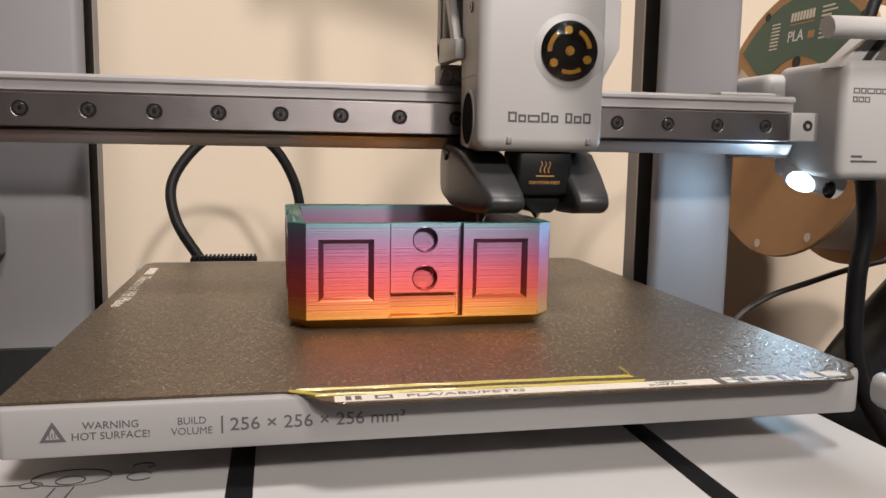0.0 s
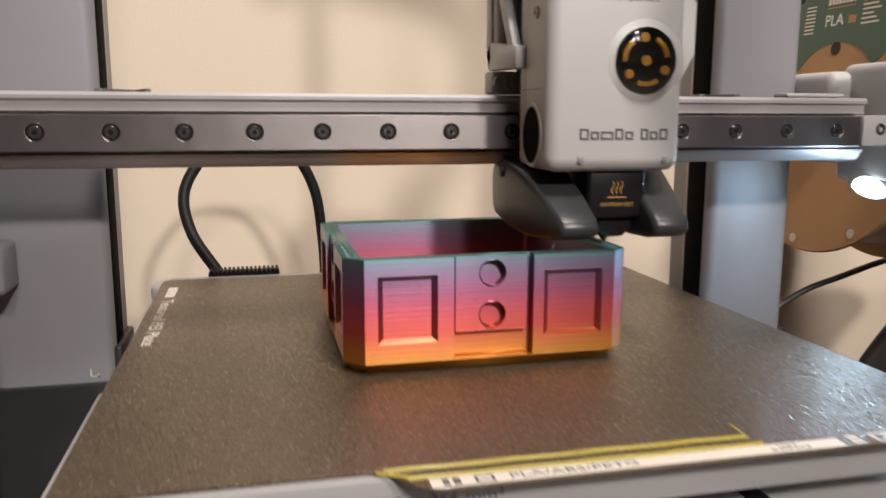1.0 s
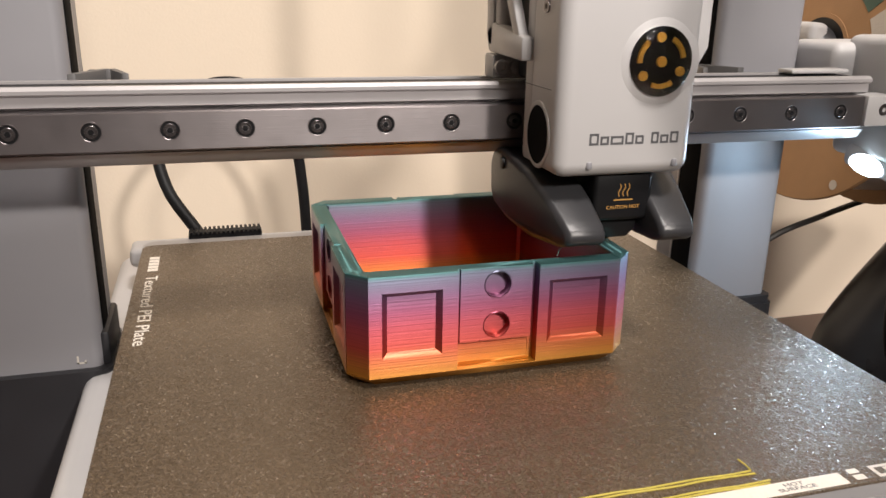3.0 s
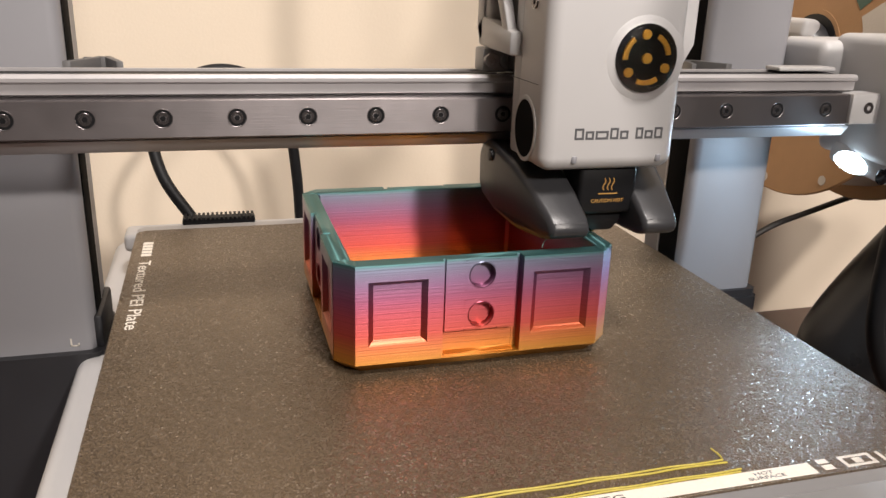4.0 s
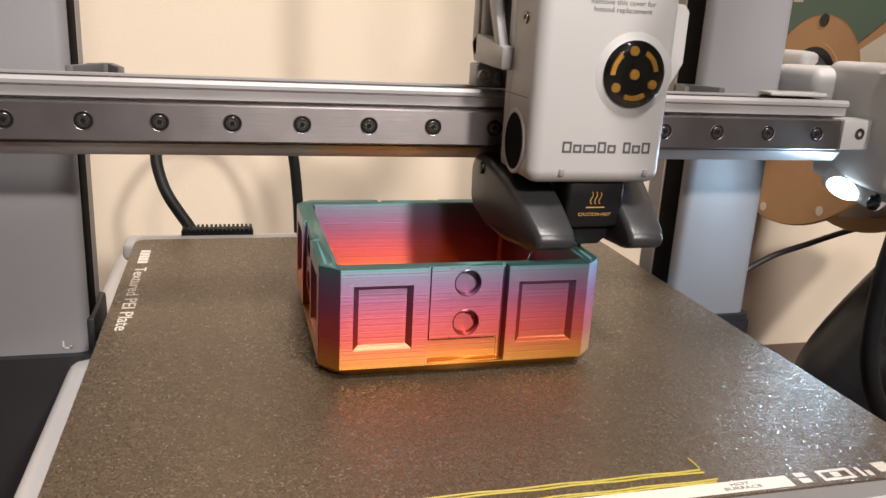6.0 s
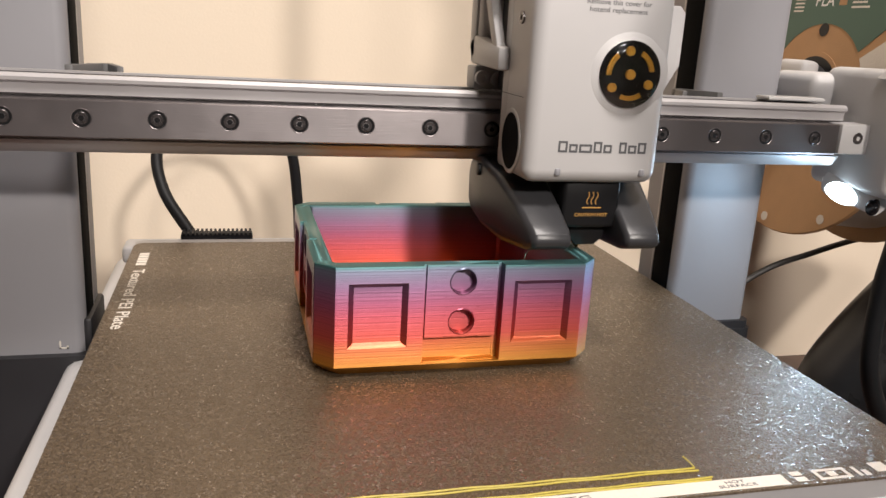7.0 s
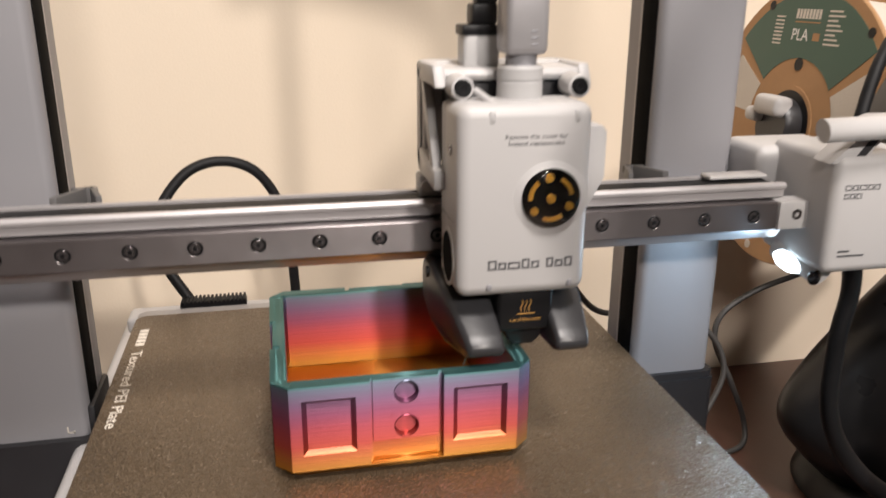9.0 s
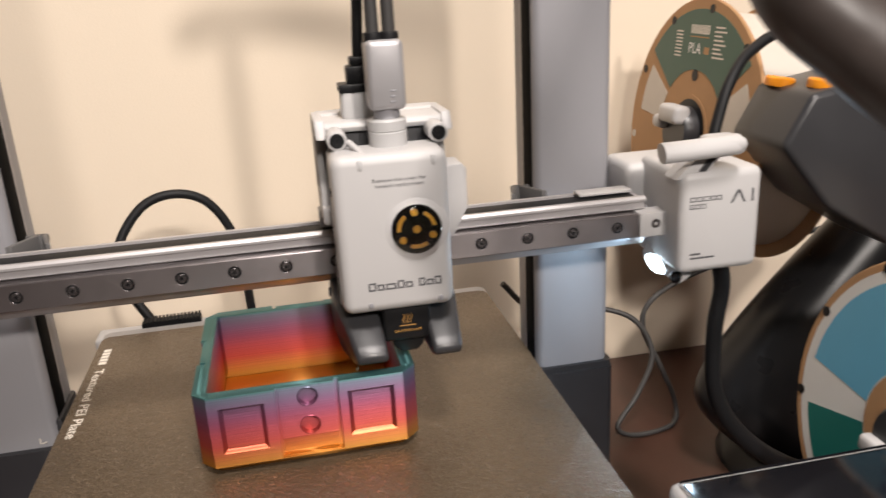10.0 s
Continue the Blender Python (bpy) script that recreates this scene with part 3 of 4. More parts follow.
def side_face():
    """One moulded side in local (u, depth, z): two sunk panels, a set-back middle with two round holes and a slot."""
    bm = bmesh.new()
    e = HALF - CH
    holes = (-47.2 + 0.0, -61.9)
    us = [-e, -40.2, -38.2, -21.6, -19.6, -14.2, -14.1, -13.2, -13.1, -12.6, -6.2, 6.2, 12.6, 12.7, 14.5, 14.6, 18.4, 20.4, 38.2, 40.2, e]
    zs = sorted(set([ZB + 4.2, -76.4, -76.0, -72.6, -70.2, -68.6, -67.7, -67.6, holes[1] - 5.6, holes[1] + 5.6, holes[0] - 5.6, -48.6, -46.9, holes[0] + 5.6, ZT]))

    def depth(u, z):
        a = abs(u)
        if -13.15 < u < 12.65:
            if z < -76.2:
                return 1.4
            if z < -67.65:
                return 4.2
            return 1.3
        if -14.15 <= u <= -13.15:
            return 2.3
        if 12.65 <= u <= 14.55:
            return 4.0
        return 1.7 * min(ramp_up(a, 19.6 if u < 0 else 18.4, 21.6 if u < 0 else 20.4, 38.2, 40.2), ramp_up(z, -70.2, -68.6, -48.6, -46.9))
    grid = [[bm.verts.new((u, depth(u, z), z)) for z in zs] for u in us]
    for i in range(len(us) - 1):
        for j in range(len(zs) - 1):
            uc, zc = (us[i] + us[i + 1]) / 2, (zs[j] + zs[j + 1]) / 2
            if abs(uc) < 6.2 and any(abs(zc - h) < 5.6 for h in holes):
                continue
            q = [grid[i][j], grid[i + 1][j], grid[i + 1][j + 1], grid[i][j + 1]]
            ys = [v.co.y for v in q]
            if abs(ys[0] + ys[2] - ys[1] - ys[3]) < 1e-6:
                bm.faces.new(q)
            else:  # mitred corner of a sunk panel: fold along the mitre
                if abs(ys[0] - ys[2]) < abs(ys[1] - ys[3]):
                    q = q[1:] + q[:1]
                bm.faces.new((q[0], q[1], q[2]))
                bm.faces.new((q[0], q[2], q[3]))
    n = 40
    for h in holes:
        sq, lip, ci, back, mid = [], [], [], [], bm.verts.new((0, 4.3, h))
        for k in range(n):
            t = 2 * math.pi * k / n + math.pi / n
            c, s = math.cos(t), math.sin(t)
            f = min(6.2 / max(abs(c), 1e-6), 5.6 / max(abs(s), 1e-6))
            sq.append(bm.verts.new((c * f, 1.2, h + s * f)))
            lip.append(bm.verts.new((4.95 * c, 1.2, h + 4.95 * s)))
            ci.append(bm.verts.new((4.6 * c, 0.95, h + 4.6 * s)))
            back.append(bm.verts.new((4.4 * c, 4.3, h + 4.4 * s)))
        for k in range(n):
            j = (k + 1) % n
            bm.faces.new((sq[k], sq[j], lip[j], lip[k]))
            bm.faces.new((lip[k], lip[j], ci[j], ci[k]))
            bm.faces.new((ci[k], ci[j], back[j], back[k]))
            bm.faces.new((back[k], back[j], mid))
    # close the rim, the ends and the foot towards the core
    for col in range(len(us) - 1):
        a, b = grid[col][-1], grid[col + 1][-1]
        p, q = bm.verts.new((us[col], 4.9, ZT)), bm.verts.new((us[col + 1], 4.9, ZT))
        bm.faces.new((a, b, q, p))
    return bm


part("body", box_body(), SILK, bin_)
for k in range(4):
    bm = side_face()
    rotm = Matrix.Translation((BOX_X, BOX_Y, 0)) @ Matrix.Rotation(k * math.pi / 2, 4, "Z") @ Matrix.Translation((0, -HALF, 0))
    bmesh.ops.transform(bm, matrix=rotm, verts=bm.verts)
    part("side_panel", bm, SILK, bin_, sharp=0.18)
    # chamfered corner post
    bm = prism([(HALF - CH, -HALF), (HALF, -HALF + CH), (HALF - 5.0, -HALF + CH + 1.5), (HALF - CH - 1.5, -HALF + 5.0)], "z", ZB + 4.2, ZT + 0.15, 0.25, 1)
    bmesh.ops.transform(bm, matrix=Matrix.Translation((BOX_X, BOX_Y, 0)) @ Matrix.Rotation(k * math.pi / 2, 4, "Z"), verts=bm.verts)
    part("corner_post", bm, SILK, bin_)
    bm = block(-HALF + CH, HALF - CH, -HALF + 4.6, -HALF + 6.4, ZB + 2, ZT - 0.05, 0.3, 1)
    bmesh.ops.transform(bm, matrix=Matrix.Translation((BOX_X, BOX_Y, 0)) @ Matrix.Rotation(k * math.pi / 2, 4, "Z"), verts=bm.verts)
    part("inner_wall", bm, SILK, bin_)
part("stray_thread", tube([(BOX_X + 24, -43 + BED_Y, ZT), (BOX_X + 25, -42.4 + BED_Y, ZT + 2), (BOX_X + 27, -42 + BED_Y, ZT + 3.4), (BOX_X + 26.6, -41.6 + BED_Y, ZT + 4.2)], 0.12, 5, 6), WISP, bin_)

# ---------------------------------------------------------------- print head on the rail
head = thing("print_head", (25, -20, -40), "white print head with a round clear dial, riding on the rail", "print head")
cover = part("front_cover", block(-1, 51, -42.4, -15, -13.6, 60.8, 5, 5), WHITE, head)
part("side_body", block(-0.6, 50.4, -19, -9.5, -12.2, 59, 2, 2), WHITE, head)
part("seam", block(-1.12, -0.9, -36, -9.6, 15.6, 15.85), INK, head, "thin panel seam")
part("side_screw", lathe([(0, 0.2), (0.9, 0.2), (1.0, 0.7), (2.1, 0.7), (2.2, 0)], Matrix.Translation((-0.9, -29, 42.5)) @ Matrix.Rotation(-math.pi / 2, 4, "Y"), 20), SCREW, head)
# raised ring and dial
boss = Matrix.Translation((34.8, -42.4, 25.4)) @ FRONT
part("dial_boss", lathe([(15.2, -0.3), (14.4, -0.02), (13.4, 0.2), (12.5, 0.42), (11.9, 0.55), (11.55, 0.7), (11.55, -0.5)], boss, 48), WHITE, cover)
dial = part("dial", lathe([(0, 0.6), (11.5, 0.6), (11.5, -0.6)], boss, 48), BLACK, head, "black round dial with orange marks")
part("dome", lathe([(0, 4.0), (3, 3.9), (6, 3.5), (9, 2.9), (10.8, 2.2), (11.55, 1.2), (11.55, 0.9), (10.6, 1.7), (8.8, 2.4), (6, 3.0), (3, 3.4), (0, 3.5)], boss, 48), DOME, dial, "clear plastic dome")
part("hub_mark", lathe([(0, 1.5), (1.75, 1.5), (1.75, 0.5)], boss, 20), GOLDINK, dial)
for k in range(3):
    a = radians(96 + 120 * k)
    part("round_mark", lathe([(0, 1.4), (1.6, 1.4), (1.6, 0.5)], boss @ Matrix.Translation((7.9 * math.cos(a), 7.9 * math.sin(a), 0)), 18), GOLDINK, dial)
    bm = bmesh.new()
    ring = []
    for s in range(13):
        t = a + radians(60 - 27 + 54 * s / 12)
        ring.append([bm.verts.new(boss @ Vector((r * math.cos(t), r * math.sin(t), h))) for r, h in ((7.3, 0.5), (7.3, 1.4), (8.9, 1.4), (8.9, 0.5))])
    for p, q in zip(ring, ring[1:]):
        for i in range(4):
            bm.faces.new((p[i], p[(i + 1) % 4], q[(i + 1) % 4], q[i]))
    bm.faces.new(ring[0])
    bm.faces.new(ring[-1])
    part("arc_mark", bm, GOLDINK, dial)
mark((3.5, 3.2, 4.9, 3.2, 3.2, -1.6, 2.9, 3.2, 3.2), (4.0, 3.0, 3.0, 4.0, 3.0, 0, 4.0, 3.0, 4.0), 0.62, facing(11.0, -42.4, -2.3), cover)
writing("Remove this cover for\nhotend replacement", 2.5, facing(28.5, -42.4, 47.6), INK, cover, "cover_notice", 24)
for x in (11.6, 44.2):
    part("bottom_notch", rod((x, -41.7, -10.6), (x, -41.7, -8.0), 1.3, bevel=0.4), COLUMN, cover)
    part("top_notch", block(x - 1.4, x + 1.4, -42.7, -38, 53.5, 58.5, 1.0), LIGHTGREY, cover)
# side fan
fan = Matrix.Translation((-1.0, -26.2, -0.8)) @ Matrix.Rotation(-math.pi / 2, 4, "Y")
part("fan_ring", lathe([(10.2, -0.2), (11.9, -0.2), (11.7, 0.3), (11.0, 0.5), (10.3, 0.4), (10.2, -0.2)], fan @ Matrix.Diagonal((1, 0.9, 1, 1)), 40), WHITE, head)
part("fan_hole", lathe([(0, 0.25), (10.3, 0.25), (10.3, -0.1)], fan @ Matrix.Diagonal((1, 0.9, 1, 1)), 40), VOID, head, "black round side fan opening")
# right ear of the cover
part("ear", prism([(49, 47), (54, 50), (60, 50), (62, 47.5), (62, 29), (55, 16), (49, 14)], "y", -29, -12, 0.8, 2), WHITE, head)
# back frame with its open struts, over the rail
bk = part("back_frame", block(-4, 58, 8, 24, 30, 72, 3, 3), WHITE, head)
for xs in (-5, 54):
    part("frame_side", prism([(-18, 64), (-13, 72.5), (20, 72), (22, 64)], "x", xs, xs + 5, 1.2, 2), WHITE, bk)
    part("frame_side", prism([(14, 70), (22, 70), (22, 31), (18, 26), (14, 27)], "x", xs, xs + 5, 1.2, 2), WHITE, bk)
    part("frame_side", prism([(-17, 23.5), (-17, 32), (16, 36), (22, 32), (19, 24.5)], "x", xs, xs + 5, 1.2, 2), WHITE, bk)
    part("strut", prism([(-16, 28), (-11, 26), (15, 64), (10, 67)], "x", xs + 0.3, xs + 4.2, 0.8, 2), WHITE, bk)
part("top_plate", block(-4, 58, -14, 30, 66, 71, 2.5, 3), WHITE, bk)
part("inner_block", block(3, 51, -10, 7, 16, 66, 1.5), FOOT, head, "dark inner block behind the cover")
part("motor", block(6, 48, 30, 52, 30, 68, 3, 2), BLACK, head, "black motor behind the frame")
for x in (4.0, 50.2):
    c = part("cap_boss", rod((x, -27, 65), (x, -14, 65), 4.6, bevel=0.8), WHITE, head)
    part("cap_screw", lathe([(0, 0.2), (1.2, 0.2), (1.4, 0.5), (3.0, 0.5), (3.4, 0.1), (3.4, -0.4)], facing(x, -27.05, 65), 24), BLACK, c)
part("top_slot", block(7, 14.5, -34, -27, 59.6, 60.75, 0.5), BLACK, cover, "dark slot in the cover top")
part("top_slot", block(39, 47, -34, -27, 59.6, 60.75, 0.5), BLACK, cover, "dark slot in the cover top")
part("bridge_rib", rod((9, -26, 64), (14.5, -36, 59.5), 1.4), WHITE, head)
# feed tube stack on top
stack = part("feed_collar", lathe([(0, 56), (8.6, 56), (8.8, 57), (8.8, 67), (8.5, 67.3), (8.5, 67.6), (8.8, 67.9), (8.8, 72), (8.0, 73), (0, 73)], Matrix.Translation((27.5, -22, 0)), 36), LIGHTGREY, head, "light grey feed collar")
part("feed_neck", rod((27.8, -22, 72), (27.8, -22, 78), 6), COLUMN, stack)
part("feed_sleeve", block(19.6, 36.2, -30, -14, 77, 107.5, 2.6, 3), SATIN, stack, "silver feed sleeve")
for k in range(3):
    part("sleeve_mark", block(29, 31.5, -30.15, -29.9, 80.5 + 2.4 * k, 81.3 + 2.4 * k, 0.1), COLUMN, stack)
for dx in (-3.8, 3.4):
    part("sleeve_ring", rod((27.8 + dx, -22, 106), (27.8 + dx, -22, 110.5), 4.2, bevel=0.6), RUBBER, stack)
plug = part("cable_plug", block(9, 24, -6, 6, 70, 84, 2, 3), LIGHTGREY, head, "silver and black cable plug")
part("plug_cap", block(8.4, 23, -6.6, 6.6, 83, 87, 0.7, 2), BLACK, plug)
part("plug_neck", block(12.6, 23, -5, 5, 87, 95, 1, 2), BLACK, plug)
part("plug_relief", block(14.5, 23, -4, 4, 95, 99, 0.8, 2), BLACK, plug)
# carriage block behind the head, with its small screws
blk = part("carriage", block(-6, 14, 9.5, 20, 14.9, 24, 1.0), LIGHTGREY, head, "small metal carriage corner")
for x, z in ((-2.6, 19.4), (3.6, 19.2)):
    sc = part("carriage_screw", lathe([(0, 0.6), (1.3, 0.6), (1.5, 1.4), (2.7, 1.4), (3.0, 0.8), (3.0, -0.4)], facing(x, 9.4, z), 24), ALU, blk)
part("slider", block(6, 48, -9, -0.8, -9, 9, 1.0), FOOT, head, "dark slider on the guide")

# cooling ducts, hot end and nozzle
duct_side = [(14, -18), (11, -12.5), (4, -10.5), (-8, -12), (-22, -14), (-36, -22), (-46, -29), (-49, -32.5), (-48, -36), (-42, -38), (-26, -38.6), (-6, -37), (9, -34), (13, -30)]


def duct(x0, x1, outer):
    """A cooling duct, deep at the back, that narrows to a nose beside the nozzle."""
    bm = prism(duct_side, "x", x0, x1, 2.4, 3)
    for v in bm.verts:
        if v.co.y < -18:
            k = min(1.0, (-18 - v.co.y) / 30)
            mid = (x0 + x1) / 2 + (4.5 if outer < 0 else -1.0) * k
            v.co.x = mid + (v.co.x - (x0 + x1) / 2) * (1 - 0.25 * k)
    return bm


dl = part("left_duct", duct(-4.5, 15.5, -1), MIDGREY, head, "grey plastic cooling duct")
part("duct_pin", rod((-5.6, -2, -15.5), (-3.5, -2, -15.5), 2.4, bevel=0.4), BLACK, dl)
dr = part("right_duct", duct(37, 55.5, 1), MIDGREY, head, "grey plastic cooling duct")
part("duct_pin", rod((56.4, -2, -15.5), (54.5, -2, -15.5), 2.4, bevel=0.4), BLACK, dr)
hot = part("hotend_sock", block(17.0, 39.7, -37.5, -16, -31, -13.0, 1.6, 3), BLACK, head, "black silicone hot end cover with orange warning")
part("hotend_neck", prism([(19.5, -29), (37.5, -29), (36, -35.5), (33, -38.4), (25, -38.4), (22, -35.5)], "y", -34, -20, 1.0, 2), BLACK, hot)
part("nozzle", rod((28.6, -27, -37.5), (28.6, -27, -40.8), 3.0, 0.7, 16), BRASS, head, "brass nozzle tip")
for k in (-1, 0, 1):
    pts = [(28.4 + 1.7 * k + 0.45 * math.sin(j * 1.25), -37.55, -17.4 - 0.9 * j) for j in range(6)]
    part("heat_wave", tube(pts, 0.22, 6, 5), DIMGOLD, hot)
part("wave_line", block(24.7, 32.1, -37.62, -37.4, -23.4, -23.0), DIMGOLD, hot)
writing("CAUTION HOT", 1.8, facing(28.4, -37.5, -25.9), DIMGOLD, hot, "caution_notice", 13)

cable = tube([(19, 0, 98), (19.5, 0, 108), (21, 2, 130), (22, 0, 180), (24, -8, 215), (26, -18, 246)], 2.6, 12)
solid("head_cable", cable, RUBBER, (19, 0, 98), "black cable that rises from the print head", "cable")
# carried straight up, out of view, so their shadow makes a stem on the wall
for k, dx in enumerate((-3.8, 3.4)):
    t = tube([(27.8 + dx, -22, 108), (27.8 + dx, -22, 160), (28 + dx, -22, 205), (28 + dx, -22, 246)], 2.9, 14)
    solid("feed_tube", t, GREYCABLE, (27.8 + dx, -22, 108), "dark filament feed tube above the print head", "feed tube", "feed tubes")

# ---------------------------------------------------------------- motor unit at the rail's end, with camera and lamp
unit = thing("motor_unit", (198, 8, -26), "white motor housing with a handle at the rail's end", "motor housing")
part("housing", block(177, 223, -18, 34, -24.5, 31, 4.5, 4), WHITE, unit)
part("arm", block(166.5, 214, 26, 60, 2, 27.5, 4.5, 4), WHITE, unit, "white arm towards the column")
part("arm", block(160, 190, 18, 60, -15, 4, 3, 3), COLUMN, unit, "silver bracket under the arm")
part("handle_bar", tube([(163, -22, 43.5), (178, -22, 43.8), (200, -21, 44.2), (206, -19, 44.2)], 5.6, 20, 8, flat=0.82), WHITE, unit, "rounded white handle")
part("handle_cap", block(190, 209, -25.5, -6, 40.5, 48.5, 3.6, 3), WHITE, unit)
part("handle_strut", prism([(174, 27), (190, 27), (203, 42), (190, 42)], "y", -16, -2, 1.0, 2), WHITE, unit)
part("strut_recess", prism([(186.5, 30.5), (191, 30.5), (199.5, 41), (194.5, 41)], "y", -16.4, -10, 0.3), MIDGREY, unit, "grey recess in the handle strut")
part("cable_gland", lathe([(0, 30), (8.4, 30), (8.6, 31), (8.6, 33.5), (7.4, 34.5), (0, 34.5)], Matrix.Translation((213.5, 20, 0)), 28), RUBBER, unit, "black cable gland")
mark((3.4, 2.8, 4.0, 2.8, 2.8), 2.6, 0.5, facing(181.8, -18.0, 15.2), unit)
mark((2.4, 2.8, 2.8), 2.6, 0.5, facing(181.8, -18.0, 11.3), unit)
part("model_mark", prism([(204.6, 12.6), (206.0, 12.6), (209.2, 18.2), (212.2, 12.6), (213.6, 12.6), (210, 19.6), (208.3, 19.6)], "y", -18.08, -17.9), INK, unit)
bars([(11.2, 12.4, 0, 7.0)], facing(205.4, -18.0, 12.6), INK, unit, "model_mark")
bars([(0, 6, 2.2, 3.3), (0, 14, 0, 1.0), (7, 7.4, 0, 1.3)], facing(183.0, -18.0, -16.2), INK, unit, "small_print")
pod = part("lamp_pod", tube([(181, 20, -22.5), (181.5, 13, -23.5), (183.5, 2, -25.5), (185.5, -7, -27.5)], 6.8, 20, 8, flat=0.9), WHITE, unit, "white pod with lamp and small camera")
part("lamp_lens", lathe([(5.2 * math.sin(math.pi * k / 16), -12 * math.cos(math.pi * k / 16)) for k in range(17)], Matrix.Translation((178.7, 10.5, -25.8)) @ Matrix.Rotation(radians(-6), 4, "Z") @ Matrix.Rotation(radians(100), 4, "X"), 24), LED, pod, "glowing cool white lamp lens")
cam_m = Matrix.Translation((181.8, -6.6, -29.2)) @ Matrix.Rotation(radians(-42), 4, "Z") @ Matrix.Rotation(radians(112), 4, "X")
part("camera_lens", lathe([(0, 3.2), (1.8, 3.0), (3.0, 2.2), (3.4, 0.8), (3.4, -1)], cam_m @ Matrix.Diagonal((0.9, 1.25, 1, 1)), 24), SCREEN, pod, "black camera lens")
led = area_lamp("work_lamp", (0.1705, -0.002, -0.0345), (0.05, -0.01, -0.081), 0.02, 0.07, (0.52, 0.77, 1.0))

hose = tube([(214, 20, 32), (219, 24, 48), (229, 30, 68), (247, 40, 83), (276, 46, 92), (330, 40, 84)], 3.2, 14)
solid("housing_cable", hose, RUBBER, (215, 22, 32), "black cable that arches out of the motor housing", "cable")
strap = tube([(216, 12, -22), (226, 20, -50), (223, 20, -80), (227, 21, -123), (250, 26, -160), (290, 34, -195), (345, 44, -225)], 6.4, 14, 10, flat=0.75)
solid("flat_hose", strap, RUBBER, (213, 18, -22), "flat black cable hose that hangs under the motor housing", "cable hose")

# ---------------------------------------------------------------- cables at the back
bc = thing("bed_cable", (-110, 150, -88), "black looped cable with a ribbed strain relief behind the bed", "cable")
part("loop", tube([(-122, 158, -84), (-138, 172, -60), (-141, 185, -36), (-124, 195, -12), (-102, 200, -5), (-80, 203, -13), (-65, 205, -38), (-60, 206, -70), (-58, 208, -110)], 3.3, 14), RUBBER, bc)
sr = part("strain_relief", block(-128, -89, 148, 158, -86, -80.5, 1.0), RUBBER, bc, "ribbed black strain relief")
for k in range(16):
    part("rib", block(-127 + 2.4 * k, -125.6 + 2.4 * k, 147.5, 158.4, -80.6, -79.4, 0.2, 1), RUBBER, sr)
wire = tube([(430, 196, -88), (369, 200, -101), (329, 200, -112), (294, 200, -123), (268, 200, -140), (263, 198, -162), (276, 190, -195), (288, 184, -228), (280, 172, -243), (244, 165, -243), (228, 168, -234), (250, 178, -212), (266, 186, -180), (252, 196, -150), (215, 205, -138), (165, 200, -130), (140, 200, -105)], 2.3, 12)
solid("grey_wire", wire, GREYCABLE, (285, 185, DESK_Z), "thin dark grey looped wire behind the column", "cable")

# ---------------------------------------------------------------- spool holder with its reels
holder = thing("spool_holder", (340, 60, DESK_Z), "dark grey four-reel spool holder with orange rings on a curved stand", "spool holder")


def curved_stand():
    """A smooth leaning neck of oval section that swells towards the desk."""
    bm = bmesh.new()
    line = smooth_path([(372, 0, -50), (350, 0, -72), (316, 0, -108), (286, 0, -144), (270, 0, -170), (268, 0, -188), (280, 0, -206), (302, 0, -228), (322, 0, DESK_Z)], 6)
    rings = []
    for p in line:
        k = min(1.0, max(0.0, (-60 - p.z) / 190))
        rx, ry = 40 + 16 * k, 30 + 16 * k
        rings.append([bm.verts.new((p.x + rx + rx * math.cos(2 * math.pi * a / 32), 108 + ry * math.sin(2 * math.pi * a / 32), p.z)) for a in range(32)])
    for a, b in zip(rings, rings[1:]):
        for k in range(32):
            q = (k + 1) % 32
            bm.faces.new((a[k], a[q], b[q], b[k]))
    bm.faces.new(rings[0])
    bm.faces.new(rings[-1])
    return bm


part("stand", curved_stand(), STANDGREY, holder, "charcoal curved stand")
part("stand_foot", lathe([(0, 34), (28, 32), (52, 24), (70, 10), (74, 0), (0, 0)], Matrix.Translation((366, 102, DESK_Z)), 40), STANDGREY, holder, "rounded dark grey foot")
gear = part("feeder", prism([(266, 27), (283, 57), (352, 68), (386, 8), (352, -46), (300, -14)], "y", 30, 88, 4, 3), MIDGREY, holder, "dark grey faceted feeder unit")
for x, y, z in ((288, 72, 58), (298, 44, 59)):
    part("orange_ring", lathe([(4.4, 0), (8.5, 0), (9, 1), (9, 5), (8, 6.2), (5.2, 6.2), (4.4, 5), (4.4, 0)], Matrix.Translation((x, y, z - 2)) @ Matrix.Rotation(radians(10), 4, "Y"), 28), ORANGE, gear, "orange tube ring")


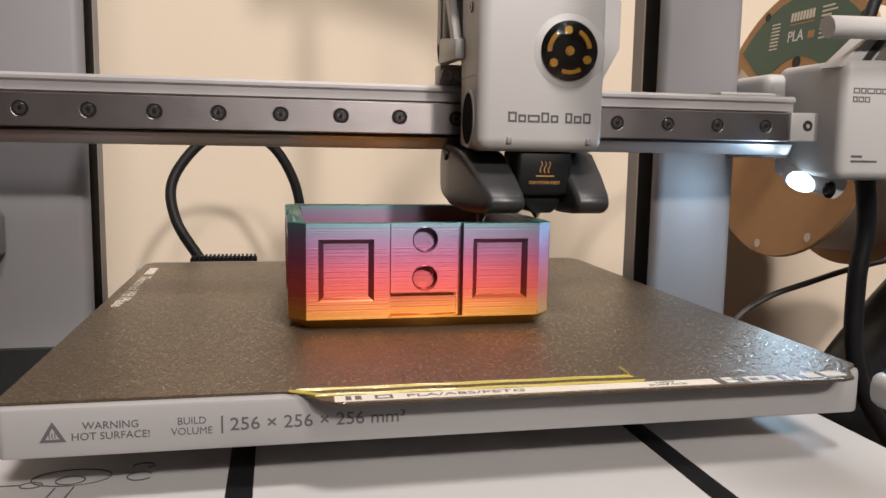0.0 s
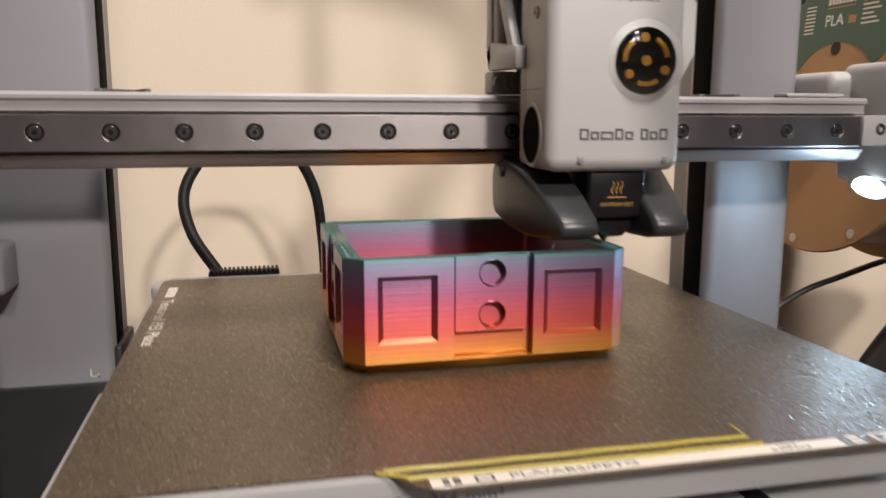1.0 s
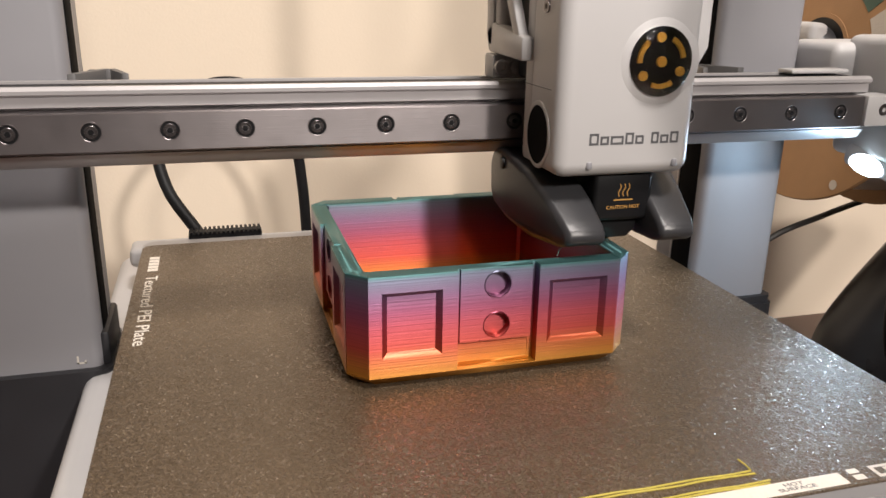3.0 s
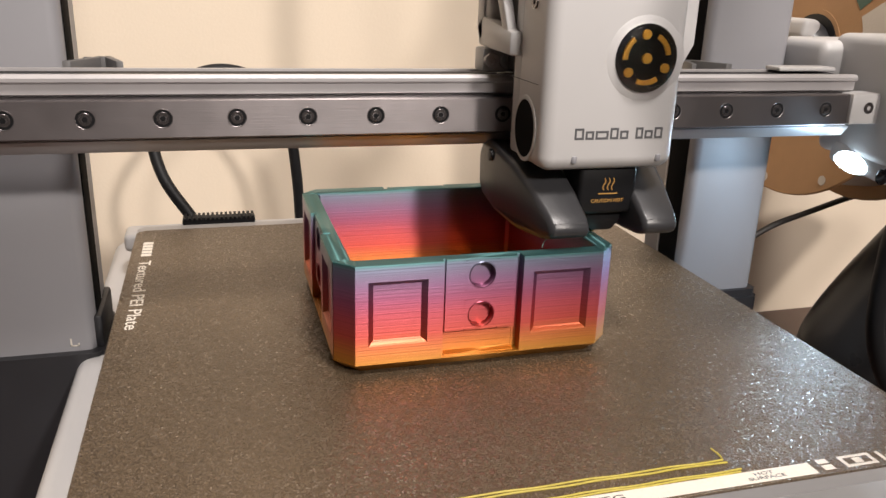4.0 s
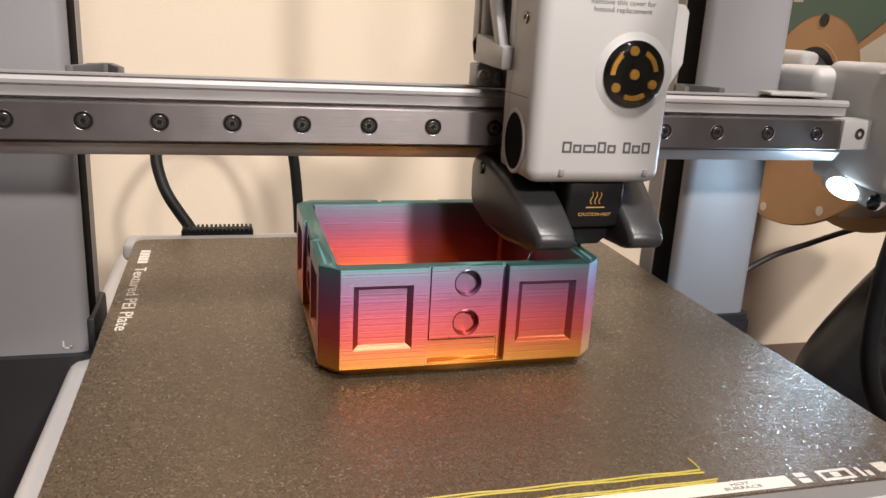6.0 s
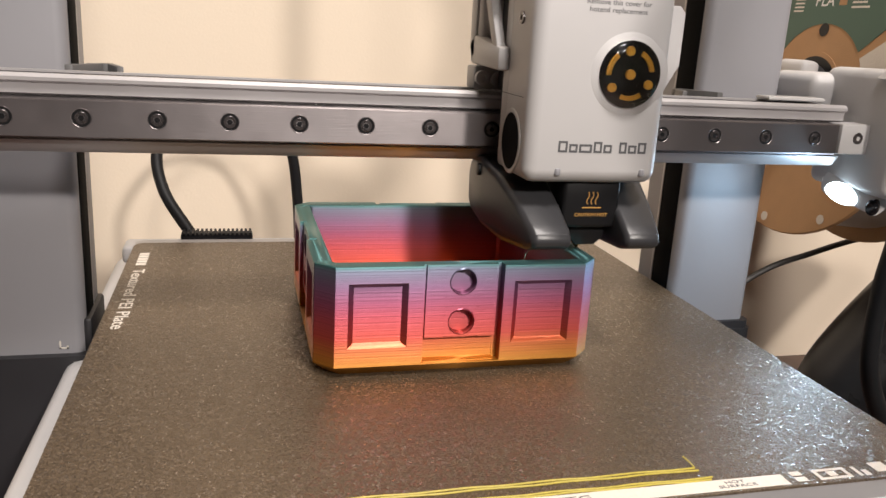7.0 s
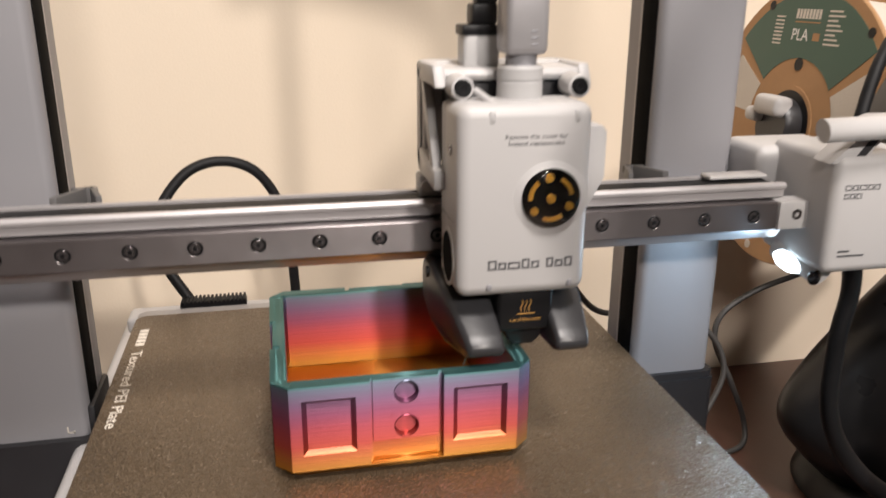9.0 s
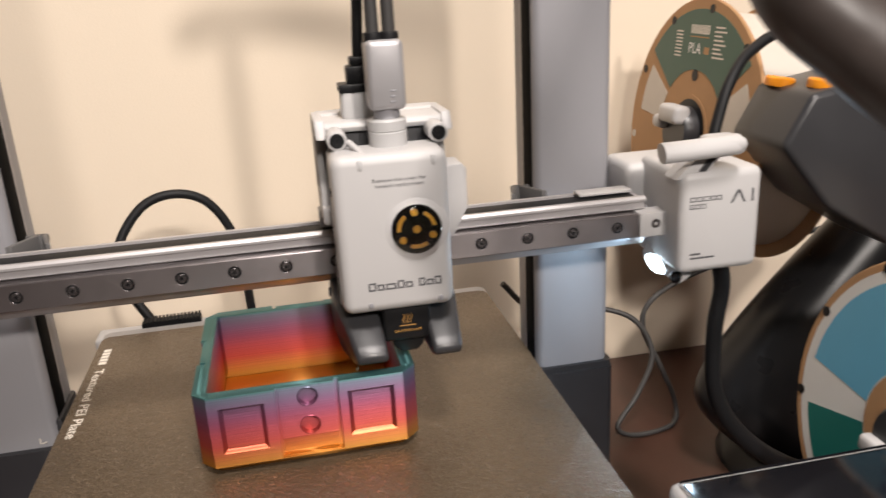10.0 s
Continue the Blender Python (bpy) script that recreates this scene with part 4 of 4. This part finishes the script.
def reel(name_label, group):
    """A card reel of 200 mm with round rim holes, three windows and a white winding; axis along x, face at x = 0."""
    r = thing("filament_reel", (0, 0, 0), name_label, "filament reel", group)
    R = 98
    n = 60
    for x0, x1 in ((0, 3.2), (61, 64)):
        bm = lathe([(26, x0), (R - 0.8, x0), (R, x0 + 0.8), (R, x1 - 0.8), (R - 0.8, x1), (26, x1), (26, x0)], Matrix.Rotation(math.pi / 2, 4, "Y"), n)
        part("flange", bm, CARD, r, "brown card flange")
    part("winding", lathe([(26, 3.4), (88, 3.4), (88.6, 20), (88.2, 40), (88, 60.6), (26, 60.6)], Matrix.Rotation(math.pi / 2, 4, "Y"), n), FILAMENT, r, "white filament winding")
    part("core", lathe([(24, -0.5), (27.5, -0.5), (27.5, 3.6), (27.5, 61), (24, 61), (24, -0.5)], Matrix.Rotation(math.pi / 2, 4, "Y"), 40), CARD, r)
    return r


def sector(a0, a1, r0, r1, x, thick, n=24):
    """A flat arc on the reel's face (angles from up, towards -y positive)."""
    bm = bmesh.new()
    rows = []
    for i in range(n + 1):
        a = radians(a0 + (a1 - a0) * i / n)
        rows.append([bm.verts.new((h, -r * math.sin(a), r * math.cos(a))) for r, h in ((r0, x), (r0, x - thick), (r1, x - thick), (r1, x))])
    for p, q in zip(rows, rows[1:]):
        for i in range(4):
            bm.faces.new((p[i], p[(i + 1) % 4], q[(i + 1) % 4], q[i]))
    bm.faces.new(rows[0])
    bm.faces.new(rows[-1])
    return bm


def face_disc(r, y, z, x=-0.2, n=24, thick=0.3):
    return lathe([(0, 0), (r, 0), (r, thick), (0, thick)], Matrix.Translation((x - thick, y, z)) @ Matrix.Rotation(math.pi / 2, 4, "Y"), n)


TILT = Matrix.Rotation(radians(6), 4, "Y")
SIDE = Matrix(((0, 0, -1, 0), (-1, 0, 0, 0), (0, 1, 0, 0), (0, 0, 0, 1)))  # words on the face that looks to -x

first = reel("brown card filament reel with a green label and white filament", "filament reels")
part("green_label", sector(-52, 52, 46, 90, 0, 0.25), GREENLABEL, first, "dark green paper label")
for a0, a1 in ((-86, -58), (58, 86)):
    part("window", sector(a0, a1, 46, 82, -0.02, 0.22, 10), FILAMENT, first, "opening that shows the white winding")
for k in range(10):
    a = radians(7.5 + 36 * k)
    part("rim_hole", face_disc(3.2, -91 * math.sin(a), 91 * math.cos(a)), FILAMENT if 3 < k < 8 else BLACK, first, "small round hole in the rim")
part("small_hole", face_disc(4.4, 0, 42), BLACK, first, "small dark hole")
writing("PLA", 11, Matrix.Translation((-0.3, 6, 61)) @ SIDE, PAPER, first, "material_word")
bars([(-14 + 3.4 * k, -11.5 + 3.4 * k, 0, 6.4) for k in range(8)], Matrix.Translation((-0.3, 0, 72)) @ SIDE, PALEINK, first, "maker_mark")
bars([(-14, 13, 0, 0.8)], Matrix.Translation((-0.35, 0, 69.4)) @ SIDE, CARD, first, "rule")
bars([(0, 10, 2.6 * k, 2.6 * k + 1.1) for k in range(8)] , Matrix.Translation((-0.3, 36, 54)) @ SIDE, PALEINK, first, "small_print")
bars([(0, 16 - (k % 3) * 3, 3.0 * k, 3.0 * k + 1.2) for k in range(8)], Matrix.Translation((-0.3, -20, 56)) @ SIDE, PALEINK, first, "small_print")
bars([(0, 7, 0, 5)], Matrix.Translation((-0.3, -8, 58)) @ SIDE, CARD, first, "brown_mark")
hubm = Matrix.Rotation(math.pi / 2, 4, "Y")
part("hub_hole", face_disc(24.5, 0, 0, x=-0.4, n=40), BLACK, first, "dark hub hole")
part("hub_core", lathe([(0, -12), (17, -12), (19, -9), (19, 0), (0, 0)], hubm, 32), MIDGREY, first, "grey hub of the holder")
part("hub_clip", block(-20, -6, -14, 14, 6, 20, 4, 3), WHITE, first, "white spring clip")
part("hub_clip", block(-19, -8, 10, 24, 0, 10, 3.5, 3), WHITE, first, "white spring clip")
first.matrix_world = Matrix.Translation((0.2835, 0.1765, 0.0105)) @ TILT

second = reel("brown card filament reel with blue and green labels", "filament reels")
part("white_label", sector(-179.9, 179.9, 34, 93, 0, 0.2, 60), PAPER, second, "white paper label")
part("blue_label", sector(-84, 66, 38, 86, -0.2, 0.2, 30), BLUELABEL, second, "sky blue label field")
part("green_label", sector(-150, -104, 38, 86, -0.2, 0.2, 16), TEALLABEL, second, "teal green label field")
bars([(-20, -13, 0, 13), (-10, -3, 0, 13), (0, 7, 0, 13), (-22, 10, 9.5, 13)], Matrix.Translation((-0.5, 2, 66)) @ SIDE, NAVY, second, "maker_mark")
bars([(-20, 20, 0, 4)], Matrix.Translation((-0.5, 2, 54)) @ SIDE, NAVY, second, "small_print")
bars([(-18, 12, 0, 2.2)], Matrix.Translation((-0.5, 6, 44)) @ SIDE, PAPER, second, "small_print")
for k in range(10):
    a = radians(8 + 36 * k)
    part("rim_hole", face_disc(3.2, -93.5 * math.sin(a), 93.5 * math.cos(a), x=-0.3), BLACK, second, "small round hole in the rim")
part("hub_ring", sector(-179.9, 179.9, 22, 37, -0.4, 0.3, 48), CARD, second)
part("hub_core", lathe([(0, -12), (17, -12), (19, -9), (19, 0), (0, 0)], hubm, 32), MIDGREY, second)
part("hub_clip", block(-18, -6, 2, 20, -14, -4, 3, 3), WHITE, second, "white spring clip")
second.matrix_world = Matrix.Translation((0.292, -0.068, -0.116)) @ TILT

# ---------------------------------------------------------------- small touch screen by the bed, tube bundle overhead
disp = thing("touch_screen", (190, -110, -122), "black touch screen with a white rim beside the bed", "touch screen")
part("case", block(134, 250, -190, -96, -104, -90.5, 5, 3), WHITE, disp)
part("glass", block(137.5, 246.5, -186, -99.5, -92, -90.2, 2.5, 3), SCREEN, disp, "black glass screen")
part("stem", block(150, 220, -150, -112, -215, -103, 4, 2), PALE, disp)

# the high level run is unseen, added to cast a broad shadow on the wall
TUBE = [(-6, -18, 246), (28, -22, 252), (70, -30, 254), (112, -52, 252), (142, -95, 244), (146, -150, 222), (112, -196, 180), (90, -216, 146), (88, -227, 127), (97, -236, 115), (108, -249, 103), (140, -276, 83), (205, -311, 55)]
bundle = thing("tube_bundle", TUBE[0], "dark bundle of filament tubes that hangs over the printer", "tube bundle")
part("sleeve", tube(TUBE, 9.5, 20), SLEEVE, bundle, "dark brown sleeve")
part("tube", tube([(x + 6, y - 8, z + 13) for x, y, z in TUBE], 3.0, 14), GREYCABLE, bundle)
part("tube", tube([(x + 9, y - 2, z + 15) for x, y, z in TUBE], 3.0, 14), GREYCABLE, bundle)
